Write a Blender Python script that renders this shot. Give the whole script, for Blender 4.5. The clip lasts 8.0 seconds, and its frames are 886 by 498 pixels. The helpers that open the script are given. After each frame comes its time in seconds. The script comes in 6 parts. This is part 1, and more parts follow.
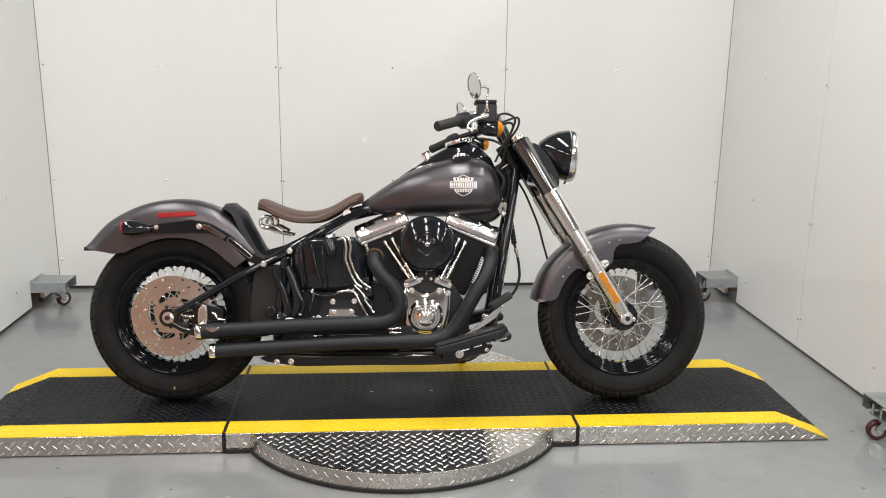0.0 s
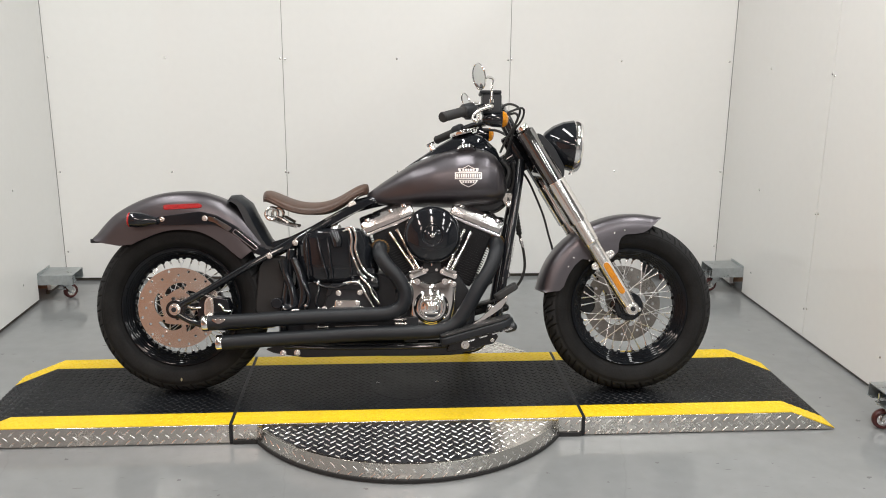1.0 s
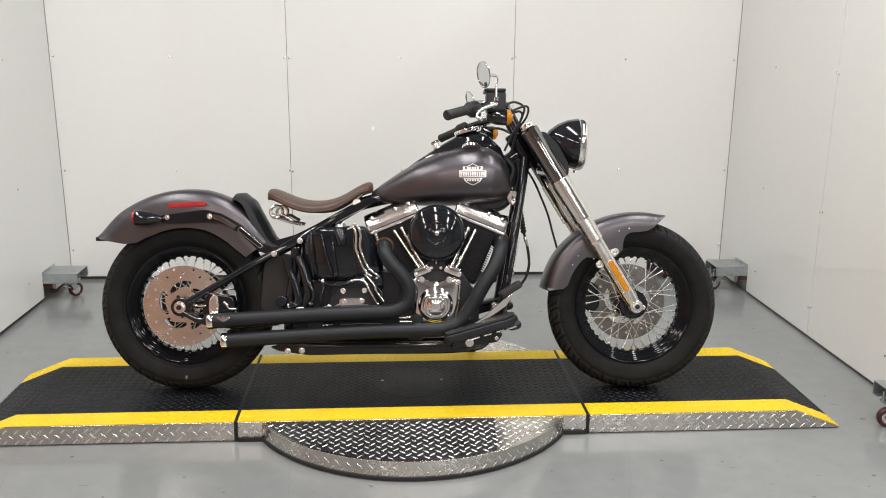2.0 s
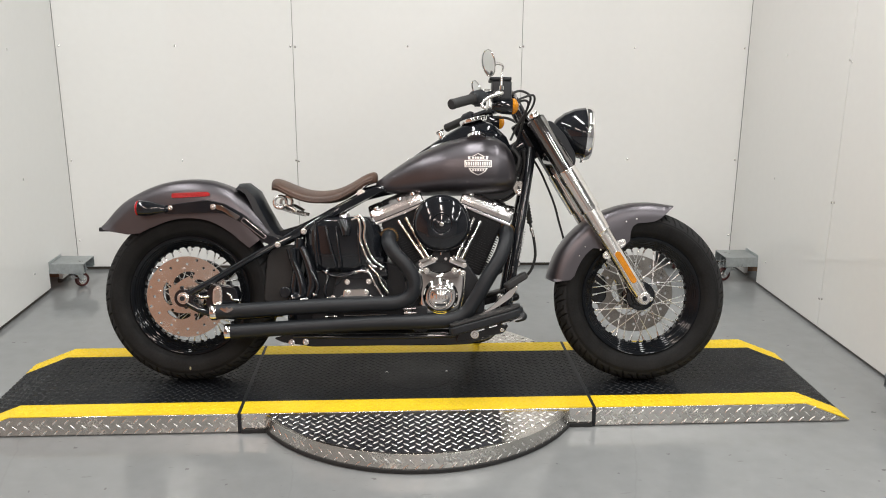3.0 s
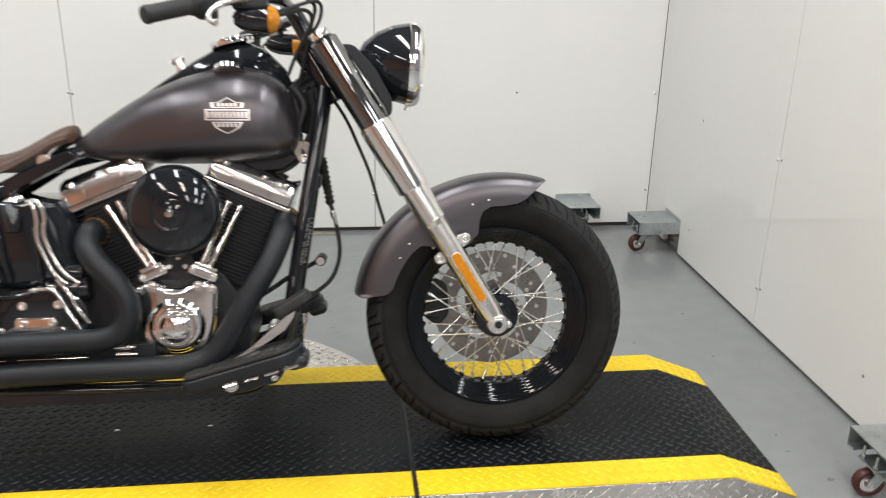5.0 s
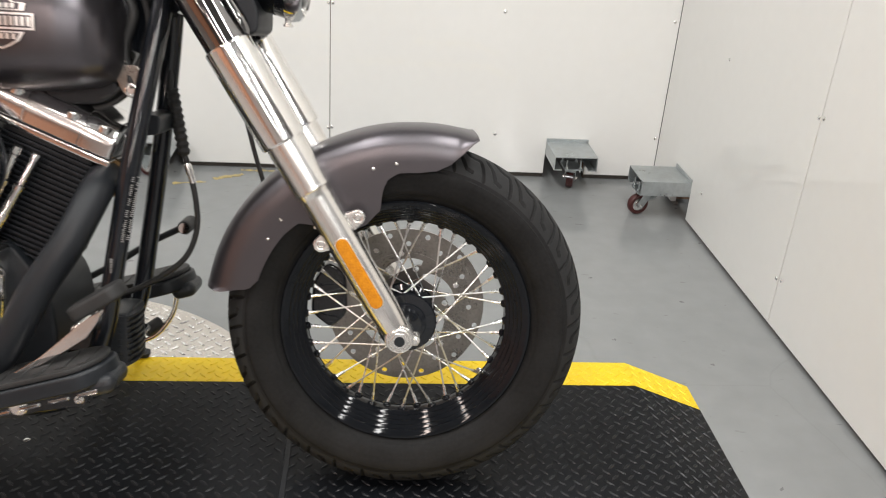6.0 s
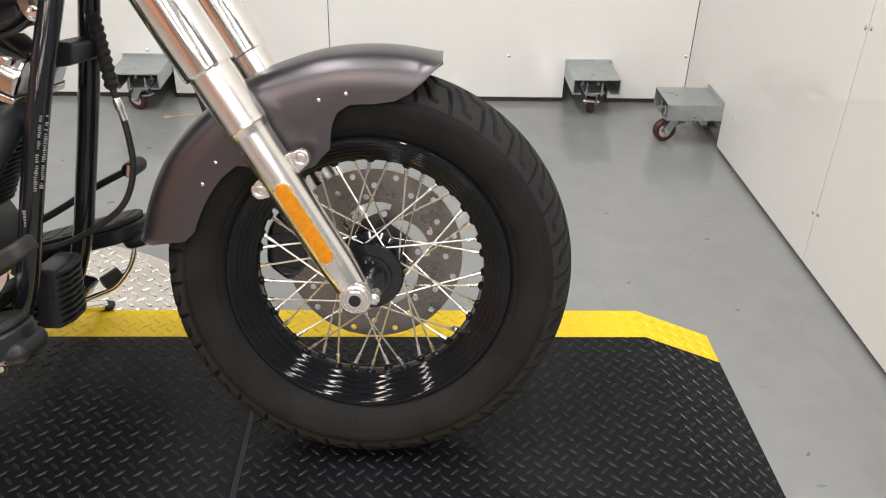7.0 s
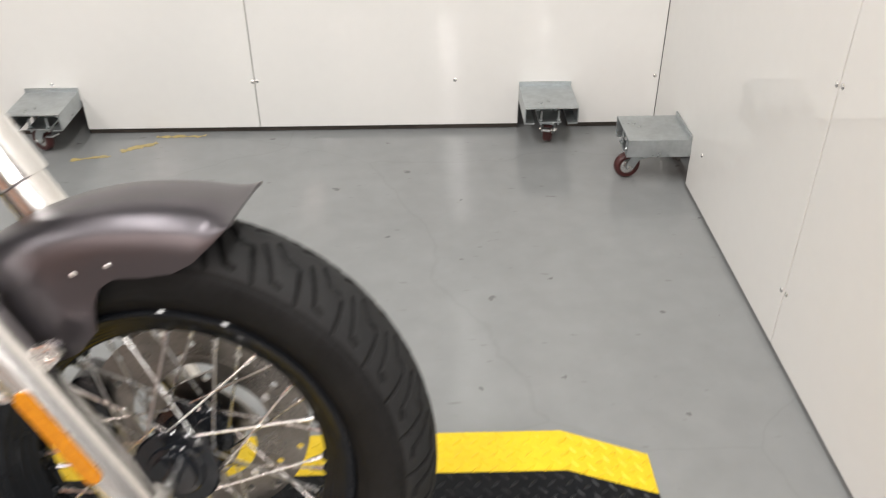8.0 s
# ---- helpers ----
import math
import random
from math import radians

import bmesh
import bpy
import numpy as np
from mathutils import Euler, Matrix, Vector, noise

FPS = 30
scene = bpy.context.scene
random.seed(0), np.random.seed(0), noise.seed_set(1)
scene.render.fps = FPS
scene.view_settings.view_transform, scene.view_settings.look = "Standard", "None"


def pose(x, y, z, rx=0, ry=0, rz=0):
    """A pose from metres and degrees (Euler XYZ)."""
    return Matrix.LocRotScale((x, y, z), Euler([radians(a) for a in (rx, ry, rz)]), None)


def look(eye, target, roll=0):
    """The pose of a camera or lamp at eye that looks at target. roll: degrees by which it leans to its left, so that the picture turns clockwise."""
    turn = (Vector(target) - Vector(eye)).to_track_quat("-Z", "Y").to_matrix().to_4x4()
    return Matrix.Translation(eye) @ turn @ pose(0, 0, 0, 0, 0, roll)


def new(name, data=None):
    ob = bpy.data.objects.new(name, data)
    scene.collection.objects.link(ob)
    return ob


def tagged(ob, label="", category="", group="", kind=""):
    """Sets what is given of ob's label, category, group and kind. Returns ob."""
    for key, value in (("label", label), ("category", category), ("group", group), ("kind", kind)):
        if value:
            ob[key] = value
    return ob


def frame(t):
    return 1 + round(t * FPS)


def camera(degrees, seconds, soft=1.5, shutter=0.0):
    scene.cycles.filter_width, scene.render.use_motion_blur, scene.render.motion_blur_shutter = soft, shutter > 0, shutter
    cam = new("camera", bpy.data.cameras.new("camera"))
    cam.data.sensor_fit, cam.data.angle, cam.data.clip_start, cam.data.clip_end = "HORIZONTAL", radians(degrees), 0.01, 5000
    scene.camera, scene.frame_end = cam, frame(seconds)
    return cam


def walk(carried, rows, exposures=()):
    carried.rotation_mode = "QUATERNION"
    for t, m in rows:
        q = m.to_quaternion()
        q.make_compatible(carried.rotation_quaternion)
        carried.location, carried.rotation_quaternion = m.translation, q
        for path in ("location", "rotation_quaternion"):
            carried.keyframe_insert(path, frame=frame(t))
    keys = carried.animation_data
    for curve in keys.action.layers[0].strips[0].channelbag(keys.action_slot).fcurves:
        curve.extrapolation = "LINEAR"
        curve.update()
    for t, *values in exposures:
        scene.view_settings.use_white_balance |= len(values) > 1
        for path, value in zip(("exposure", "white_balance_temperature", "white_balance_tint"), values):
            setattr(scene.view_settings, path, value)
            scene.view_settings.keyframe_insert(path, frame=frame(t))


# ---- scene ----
cam = camera(55.0, 8.0, soft=1.0, shutter=0.4)
PATH = [
    (0, (0.217, 0.236, 1.382), (0.364, 2.173, 0.908), 0.8),
    (0.5, (0.215, 0.234, 1.382), (0.355, 2.169, 0.897), 0.7),
    (1, (0.216, 0.233, 1.383), (0.351, 2.166, 0.888), 0.5),
    (1.5, (0.211, 0.228, 1.38), (0.347, 2.161, 0.885), 0.5),
    (3, (0.234, 0.258, 1.374), (0.336, 2.186, 0.855), 0.3),
    (3.5, (0.271, 0.371, 1.343), (0.38, 2.273, 0.734), 0.3),
    (4, (0.359, 0.702, 1.328), (0.52, 2.576, 0.65), 0.1),
    (4.5, (0.53, 1.025, 1.304), (0.75, 2.892, 0.62), -0.3),
    (5, (0.748, 1.355, 1.269), (0.988, 3.213, 0.568), 1.3),
    (5.2, (0.818, 1.467, 1.241), (1.062, 3.317, 0.522), 2.3),
    (6.3, (1.11, 2.02, 1.146), (1.261, 3.789, 0.225), 4.0),
    (6.5, (1.141, 2.049, 1.131), (1.267, 3.807, 0.186), 3.6),
    (7, (1.186, 2.102, 1.107), (1.263, 3.816, 0.079), 1.6),
    (7.5, (1.283, 2.227, 1.143), (1.32, 3.912, 0.067), 0.3),
    (7.8, (1.356, 2.385, 1.176), (1.4, 4.05, 0.09), 0.03),
    (8, (1.434, 2.4865, 1.1887), (1.468, 4.151, 0.085), -0.32),
]
walk(cam, [(t, look(eye, target, roll)) for t, eye, target, roll in PATH],
     exposures=[(0, 0.13, 6570, 13), (3.0, 0.13, 6570, 13), (3.5, 0.15, 6570, 13), (4.5, 0.37, 6560, 14), (5.0, 0.22, 6450, 12), (5.3, 0.24, 6450, 12), (6.5, 0.46, 6740, 15), (7.5, 0.41, 6740, 15), (8, 0.46, 6760, 16)])

# ---- light: an indoor bay under ceiling fluorescents ----
world = bpy.data.worlds.new("world")
scene.world = world
world.use_nodes = True
world.node_tree.nodes["Background"].inputs[0].default_value = (0.9, 0.95, 1.0, 1)
world.node_tree.nodes["Background"].inputs[1].default_value = 0.02

CEILING_Z = 3.3
# centre x, centre y of each 2.4 m by 0.15 m fluorescent strip
LAMPS = [(x, y) for y in (-4.6, -0.9, 2.7) for x in (-1.45, 0.25, 1.75, 3.25)]
LAMP_W = 37.0
COOL, WARM = (0.965, 1.0, 0.98), (1.0, 0.855, 0.765)     # cooler tubes over the bay and to the right, warmer ones out in the room
for lx, ly in LAMPS:
    data = bpy.data.lights.new("fluorescent", "AREA")
    data.shape, data.size, data.size_y = "RECTANGLE", 0.14, 2.36
    data.energy, data.color = LAMP_W, WARM if ly < 1 and lx < 1 else COOL
    lamp = new("fluorescent", data)
    lamp.matrix_world = pose(lx, ly, CEILING_Z - 0.075)

# ---- materials ----
def material(name, color, rough=0.5, metal=0.0, var=0.12, scale=6.0, fine=90.0, bump=0.0, bump_scale=None, rough_var=0.1,
             coat=0.0, warm=None, spec=0.5, streak=None):
    """A principled surface with blotches at two sizes, uneven gloss and a fine relief, at real-world size."""
    m = bpy.data.materials.new(name)
    m.use_nodes = True
    nt = m.node_tree
    n, link = nt.nodes, nt.links
    bsdf = n["Principled BSDF"]
    tc = n.new("ShaderNodeTexCoord")
    src = tc.outputs["Object"]
    if streak:
        mp = n.new("ShaderNodeMapping")
        mp.inputs["Scale"].default_value = streak
        link.new(src, mp.inputs[0])
        src = mp.outputs[0]
    big = n.new("ShaderNodeTexNoise")
    big.inputs["Scale"].default_value, big.inputs["Detail"].default_value = scale, 5
    small = n.new("ShaderNodeTexNoise")
    small.inputs["Scale"].default_value, small.inputs["Detail"].default_value = fine, 4
    link.new(src, big.inputs["Vector"])
    link.new(src, small.inputs["Vector"])
    mixf = n.new("ShaderNodeMix")
    mixf.inputs[0].default_value = 0.4
    link.new(big.outputs[0], mixf.inputs[2])
    link.new(small.outputs[0], mixf.inputs[3])
    ramp = n.new("ShaderNodeValToRGB")
    lo = [c * (1 - var) for c in color]
    hi = [min(1, c * (1 + var)) for c in (warm or color)]
    ramp.color_ramp.elements[0].position, ramp.color_ramp.elements[0].color = 0.3, (*lo, 1)
    ramp.color_ramp.elements[1].position, ramp.color_ramp.elements[1].color = 0.7, (*hi, 1)
    link.new(mixf.outputs[0], ramp.inputs[0])
    link.new(ramp.outputs[0], bsdf.inputs["Base Color"])
    mr = n.new("ShaderNodeMapRange")
    mr.inputs["From Min"].default_value, mr.inputs["From Max"].default_value = 0.3, 0.7
    mr.inputs["To Min"].default_value, mr.inputs["To Max"].default_value = max(0.02, rough * (1 - rough_var)), min(1, rough * (1 + rough_var))
    link.new(mixf.outputs[0], mr.inputs[0])
    link.new(mr.outputs[0], bsdf.inputs["Roughness"])
    bsdf.inputs["Metallic"].default_value = metal
    bsdf.inputs["Specular IOR Level"].default_value = spec
    if coat:
        bsdf.inputs["Coat Weight"].default_value = coat
        bsdf.inputs["Coat Roughness"].default_value = 0.04
    if bump:
        bp = n.new("ShaderNodeBump")
        bp.inputs["Strength"].default_value, bp.inputs["Distance"].default_value = bump, 0.002
        if bump_scale:
            extra = n.new("ShaderNodeTexNoise")
            extra.inputs["Scale"].default_value, extra.inputs["Detail"].default_value = bump_scale, 3
            link.new(src, extra.inputs["Vector"])
            link.new(extra.outputs[0], bp.inputs["Height"])
        else:
            link.new(small.outputs[0], bp.inputs["Height"])
        link.new(bp.outputs[0], bsdf.inputs["Normal"])
    return m


def lens_material(name, color, rough=0.15, weight=0.6):
    """Coloured plastic with small prism cells moulded into it."""
    m = material(name, color, rough, var=0.32, scale=90, fine=400)
    nt = m.node_tree
    n, link = nt.nodes, nt.links
    tc = n.new("ShaderNodeTexCoord")
    cell = n.new("ShaderNodeTexVoronoi")
    cell.inputs["Scale"].default_value, cell.inputs["Randomness"].default_value = 200, 0.4
    link.new(tc.outputs["Object"], cell.inputs["Vector"])
    bp = n.new("ShaderNodeBump")
    bp.inputs["Strength"].default_value, bp.inputs["Distance"].default_value = 0.35, 0.002
    link.new(cell.outputs["Distance"], bp.inputs["Height"])
    link.new(bp.outputs[0], n["Principled BSDF"].inputs["Normal"])
    m.node_tree.nodes["Principled BSDF"].inputs["Transmission Weight"].default_value = weight
    return m


M_WALL = material("white_panel", (0.785, 0.785, 0.765), 0.035, var=0.02, scale=1.2, fine=25, bump=0.01, bump_scale=14, rough_var=0.1)
M_SWEEPGREY = material("grey_sweep", (0.16, 0.15, 0.14), 0.6, var=0.25, scale=12, fine=120)
# shade in the open gap under the back and left walls, as colour
M_GAPSHADE = material("foot_gap_shade", (0.06, 0.05, 0.042), 0.7, var=0.3, scale=12, fine=120)
M_OLDPAINT = material("worn_yellow_floor_paint", (0.42, 0.33, 0.13), 0.4, var=0.3, scale=20, fine=120)
M_PLY = material("plywood_edge", (0.2, 0.12, 0.075), 0.8, var=0.3, scale=12, fine=120)
M_ROOM = material("room_wall_paint", (0.2, 0.205, 0.21), 0.7, var=0.1, scale=1.5, fine=30)
M_PALE = material("pale_room_wall_paint", (0.6, 0.6, 0.6), 0.7, var=0.08, scale=1.5, fine=30)
M_WARM = material("orange_brown_wall_paint", (0.64, 0.325, 0.2), 0.7, var=0.1, scale=1.5, fine=30)
M_CEIL = material("ceiling_tile", (0.4, 0.4, 0.4), 0.85, var=0.06, scale=3, fine=160, bump=0.2)
M_FLOOR = material("grey_floor_paint", (0.235, 0.245, 0.246), 0.15, var=0.1, scale=1.1, fine=14, rough_var=0.35)


def floor_wear(m):
    """Hairline cracks, scuffs and small chips in the floor paint."""
    nt = m.node_tree
    n, link = nt.nodes, nt.links
    bsdf = n["Principled BSDF"]
    base = bsdf.inputs["Base Color"].links[0].from_socket
    tc = n.new("ShaderNodeTexCoord")
    warp = n.new("ShaderNodeTexNoise")
    warp.inputs["Scale"].default_value, warp.inputs["Detail"].default_value = 2.2, 6
    link.new(tc.outputs["Object"], warp.inputs["Vector"])
    add = n.new("ShaderNodeVectorMath")
    add.operation = "MULTIPLY_ADD"
    add.inputs[1].default_value = (0.16, 0.16, 0.16)
    link.new(warp.outputs["Color"], add.inputs[0])
    link.new(tc.outputs["Object"], add.inputs[2])
    cell = n.new("ShaderNodeTexVoronoi")
    cell.feature = "DISTANCE_TO_EDGE"
    cell.inputs["Scale"].default_value = 0.75
    link.new(add.outputs[0], cell.inputs["Vector"])
    crack = n.new("ShaderNodeMapRange")
    crack.inputs["From Min"].default_value, crack.inputs["From Max"].default_value = 0.0, 0.003
    crack.inputs["To Min"].default_value, crack.inputs["To Max"].default_value = 0.09, 0.0
    link.new(cell.outputs["Distance"], crack.inputs[0])
    mp = n.new("ShaderNodeMapping")
    mp.inputs["Scale"].default_value, mp.inputs["Rotation"].default_value = (16, 60, 16), (0, 0, 0.5)
    link.new(tc.outputs["Object"], mp.inputs[0])
    chip = n.new("ShaderNodeTexNoise")
    chip.inputs["Scale"].default_value, chip.inputs["Detail"].default_value = 1.0, 2
    link.new(mp.outputs[0], chip.inputs["Vector"])
    scuff = n.new("ShaderNodeMapRange")
    scuff.inputs["From Min"].default_value, scuff.inputs["From Max"].default_value = 0.70, 0.77
    scuff.inputs["To Min"].default_value, scuff.inputs["To Max"].default_value = 0.0, 0.5
    link.new(chip.outputs[0], scuff.inputs[0])
    spot = n.new("ShaderNodeTexVoronoi")
    spot.voronoi_dimensions = "2D"
    spot.inputs["Scale"].default_value = 5.0
    spot.inputs["Randomness"].default_value = 1.0
    jag = n.new("ShaderNodeTexNoise")
    jag.inputs["Scale"].default_value, jag.inputs["Detail"].default_value = 70, 2
    link.new(tc.outputs["Object"], jag.inputs["Vector"])
    shake = n.new("ShaderNodeVectorMath")
    shake.operation = "MULTIPLY_ADD"
    shake.inputs[1].default_value = (0.03, 0.02, 0.02)
    link.new(jag.outputs["Color"], shake.inputs[0])
    link.new(tc.outputs["Object"], shake.inputs[2])
    link.new(shake.outputs[0], spot.inputs["Vector"])
    pick = n.new("ShaderNodeSeparateColor")
    link.new(spot.outputs["Color"], pick.inputs[0])
    size = n.new("ShaderNodeMapRange")
    size.inputs["From Min"].default_value, size.inputs["From Max"].default_value = 0.3, 1.0
    size.inputs["To Min"].default_value, size.inputs["To Max"].default_value = 0.0, 0.042
    link.new(pick.outputs[0], size.inputs[0])
    near = n.new("ShaderNodeMath")
    near.operation = "LESS_THAN"
    link.new(spot.outputs["Distance"], near.inputs[0])
    link.new(size.outputs[0], near.inputs[1])
    faint = n.new("ShaderNodeMath")
    faint.operation = "MULTIPLY"
    faint.inputs[1].default_value = 0.65
    link.new(near.outputs[0], faint.inputs[0])
    both = n.new("ShaderNodeMath")
    both.operation = "MAXIMUM"
    link.new(scuff.outputs[0], both.inputs[0])
    link.new(faint.outputs[0], both.inputs[1])
    top = n.new("ShaderNodeMath")
    top.operation = "MAXIMUM"
    link.new(crack.outputs[0], top.inputs[0])
    link.new(both.outputs[0], top.inputs[1])
    mix = n.new("ShaderNodeMix")
    mix.data_type = "RGBA"
    mix.inputs["B"].default_value = (0.10, 0.10, 0.10, 1)
    link.new(top.outputs[0], mix.inputs["Factor"])
    link.new(base, mix.inputs["A"])
    link.new(mix.outputs["Result"], bsdf.inputs["Base Color"])


floor_wear(M_FLOOR)


M_ALU = material("diamond_plate_aluminium", (0.64, 0.61, 0.57), 0.25, 1.0, var=0.14, scale=9, fine=180, bump=0.08, rough_var=0.25)
# brighter than the plate: wear through the black paint, elsewhere painted-in glints
M_ALULUG = material("worn_glint_tread_lug", (0.88, 0.87, 0.85), 0.27, 1.0, var=0.08, scale=9, fine=180, rough_var=0.3)
M_MAT = material("black_tread_coating", (0.0048, 0.0057, 0.0073), 0.42, spec=0.16, var=0.3, scale=7, fine=120, bump=0.1, bump_scale=400, rough_var=0.25)
# lighter, glossier copy of the tread coating, for the lugs' glints
M_LUG = material("glint_tread_lug_coating", (0.0095, 0.0108, 0.013), 0.36, spec=0.32, var=0.3, scale=7, fine=120, rough_var=0.25)
M_MATWORN = material("black_painted_tread_plate", (0.03, 0.031, 0.036), 0.3, 0.3, var=0.3, scale=9, fine=140, bump=0.1, rough_var=0.3)
M_YELLOW = material("yellow_safety_paint", (0.80, 0.56, 0.012), 0.45, var=0.1, scale=8, fine=90, bump=0.1, bump_scale=300)
M_RUBBER = material("tyre_rubber", (0.0116, 0.0116, 0.0118), 0.64, var=0.5, scale=16, fine=160, bump=0.1, bump_scale=500, spec=0.15)
# tread lands lighter than the grooves, whose shade is put into the colour
M_TREAD = material("tread_land_rubber", (0.0185, 0.019, 0.0195), 0.72, var=0.25, scale=11, fine=160, bump=0.1, bump_scale=500, spec=0.25)
M_TRIMRUB = material("black_rubber", (0.018, 0.018, 0.018), 0.6, var=0.2, scale=30, fine=300, bump=0.15)
M_GLOSS = material("gloss_black_paint", (0.0098, 0.0115, 0.0145), 0.07, var=0.2, scale=20, fine=200, coat=0.15, rough_var=0.3)
M_RIM = material("gloss_black_rim_paint", (0.0062, 0.0074, 0.0094), 0.055, var=0.2, scale=20, fine=200, rough_var=0.3, spec=0.24)
M_BLACKCHROME = material("black_chrome", (0.24, 0.235, 0.235), 0.05, 1.0, var=0.05, scale=15, fine=180, rough_var=0.2)
M_FIN = material("black_engine_paint", (0.0138, 0.0152, 0.018), 0.5, var=0.25, scale=25, fine=260, spec=0.3)
M_PLASTIC = material("dull_black_plastic", (0.026, 0.025, 0.025), 0.55, var=0.25, scale=14, fine=300, bump=0.15, bump_scale=700, spec=0.3)
M_SATIN = material("satin_black_paint", (0.0122, 0.0144, 0.0175), 0.4, var=0.2, scale=25, fine=260, bump=0.06, spec=0.35)
M_WRINKLE = material("black_wrinkle_powdercoat", (0.0125, 0.0148, 0.0178), 0.36, var=0.25, scale=30, fine=500, bump=0.3, bump_scale=900, spec=0.4)
M_PIPE = material("matte_black_ceramic_coat", (0.0108, 0.0128, 0.0158), 0.48, var=0.2, scale=14, fine=300, bump=0.08, bump_scale=700, spec=0.36)
M_DENIM = material("charcoal_denim_metallic", (0.11, 0.102, 0.111), 0.335, 0.87, var=0.04, scale=5, fine=900, bump=0.02, bump_scale=1500, rough_var=0.08)
M_CHROME = material("chrome", (0.9, 0.89, 0.88), 0.05, 1.0, var=0.02, scale=12, fine=120, rough_var=0.3)
M_SPOKE = material("spoke_chrome", (0.68, 0.68, 0.68), 0.27, 1.0, var=0.04, scale=12, fine=120, rough_var=0.3)
M_POLISH = material("polished_aluminium", (0.9, 0.89, 0.87), 0.12, 1.0, var=0.02, scale=15, fine=180, rough_var=0.15)
M_ROCKER = material("polished_rocker_casting", (0.76, 0.75, 0.74), 0.15, 1.0, var=0.03, scale=18, fine=240, rough_var=0.15)
M_CAST = material("satin_aluminium_casting", (0.86, 0.84, 0.81), 0.27, 1.0, var=0.03, scale=18, fine=240, rough_var=0.12)
M_SLIDER = material("brushed_aluminium", (0.87, 0.85, 0.82), 0.25, 1.0, var=0.0, scale=18, fine=60, rough_var=0.05)
M_STEEL = material("brake_disc_steel", (0.72, 0.715, 0.68), 0.25, 1.0, var=0.08, scale=10, fine=260, rough_var=0.2)
# darker steel for the front disc and the tank tab
M_DARKDISC = material("dark_disc_steel", (0.27, 0.255, 0.235), 0.3, 1.0, var=0.3, scale=14, fine=260, rough_var=0.2)
M_HEATED = material("heat_tinted_steel", (0.17, 0.11, 0.05), 0.35, 1.0, var=0.3, scale=40, fine=200)
M_BOLT = material("zinc_bolt", (0.86, 0.85, 0.83), 0.25, 1.0, var=0.05, scale=60, fine=400)
M_ZINC = material("galvanised_steel", (0.47, 0.505, 0.515), 0.34, 0.9, var=0.2, scale=16, fine=70, rough_var=0.3)
M_LEATHER = material("brown_leather", (0.058, 0.027, 0.016), 0.44, var=0.3, scale=12, fine=140, bump=0.3, bump_scale=260, warm=(0.078, 0.043, 0.029))
M_ORANGE = lens_material("orange_reflector", (0.92, 0.31, 0.01), 0.12, 0.35)
M_RED = lens_material("red_reflector", (0.55, 0.015, 0.02), 0.16, 0.3)
M_WHEELRED = material("red_polyurethane", (0.06, 0.013, 0.012), 0.4, var=0.25, scale=30, fine=200)
M_MIRROR = material("mirror_glass", (0.88, 0.89, 0.9), 0.03, 1.0, var=0.01, scale=5, fine=50)
M_PRINT = material("white_print", (0.2, 0.195, 0.19), 0.5, var=0.3, scale=90, fine=500)
M_BALANCE = material("pale_paint_dot", (0.3, 0.27, 0.16), 0.6, var=0.3, scale=90, fine=500)
M_GLASS = bpy.data.materials.new("clear_glass")
M_GLASS.use_nodes = True
g = M_GLASS.node_tree.nodes["Principled BSDF"]
g.inputs["Base Color"].default_value, g.inputs["Roughness"].default_value = (0.95, 0.96, 0.97, 1), 0.02
g.inputs["Transmission Weight"].default_value, g.inputs["IOR"].default_value = 1.0, 1.45
M_TUBE = bpy.data.materials.new("lamp_diffuser")
M_TUBE.use_nodes = True
g = M_TUBE.node_tree.nodes["Principled BSDF"]
g.inputs["Base Color"].default_value = (0.9, 0.9, 0.88, 1)
g.inputs["Emission Color"].default_value, g.inputs["Emission Strength"].default_value = (1.0, 0.96, 0.9, 1), 3.0
M_BADGE = material("silver_badge", (0.82, 0.81, 0.8), 0.34, 0.85, var=0.06, scale=40, fine=300)

# ---- mesh tools ----
def mesh_of(name, bm, mat, angle=38):
    """A mesh from a bmesh, smooth but for the edges sharper than angle."""
    bmesh.ops.recalc_face_normals(bm, faces=bm.faces[:])
    lim = radians(angle)
    for f in bm.faces:
        f.smooth = True
    for e in bm.edges:
        e.smooth = len(e.link_faces) == 2 and e.calc_face_angle(0) < lim
    me = bpy.data.meshes.new(name)
    bm.to_mesh(me)
    bm.free()
    me.materials.append(mat)
    return me


def part(name, bm, mat, parent=None, label="", angle=38, m=None):
    ob = new(name, mesh_of(name, bm, mat, angle))
    if parent is not None:
        ob.parent = parent
    if m is not None:
        ob.matrix_basis = m
    if label:
        ob["label"] = label
    if angle < 50:
        wn = ob.modifiers.new("flat_faces", "WEIGHTED_NORMAL")
        wn.keep_sharp = True
    return ob


def share(name, me, parent, m, label=""):
    """One more part on a mesh that is already there."""
    ob = new(name, me)
    ob.parent = parent
    ob.matrix_basis = m
    if label:
        ob["label"] = label
    return ob


def thing(name, m, label, category, group="", kind=""):
    ob = new(name)
    ob.empty_display_size = 0.05
    ob.matrix_world = m
    return tagged(ob, label, category, group, kind)


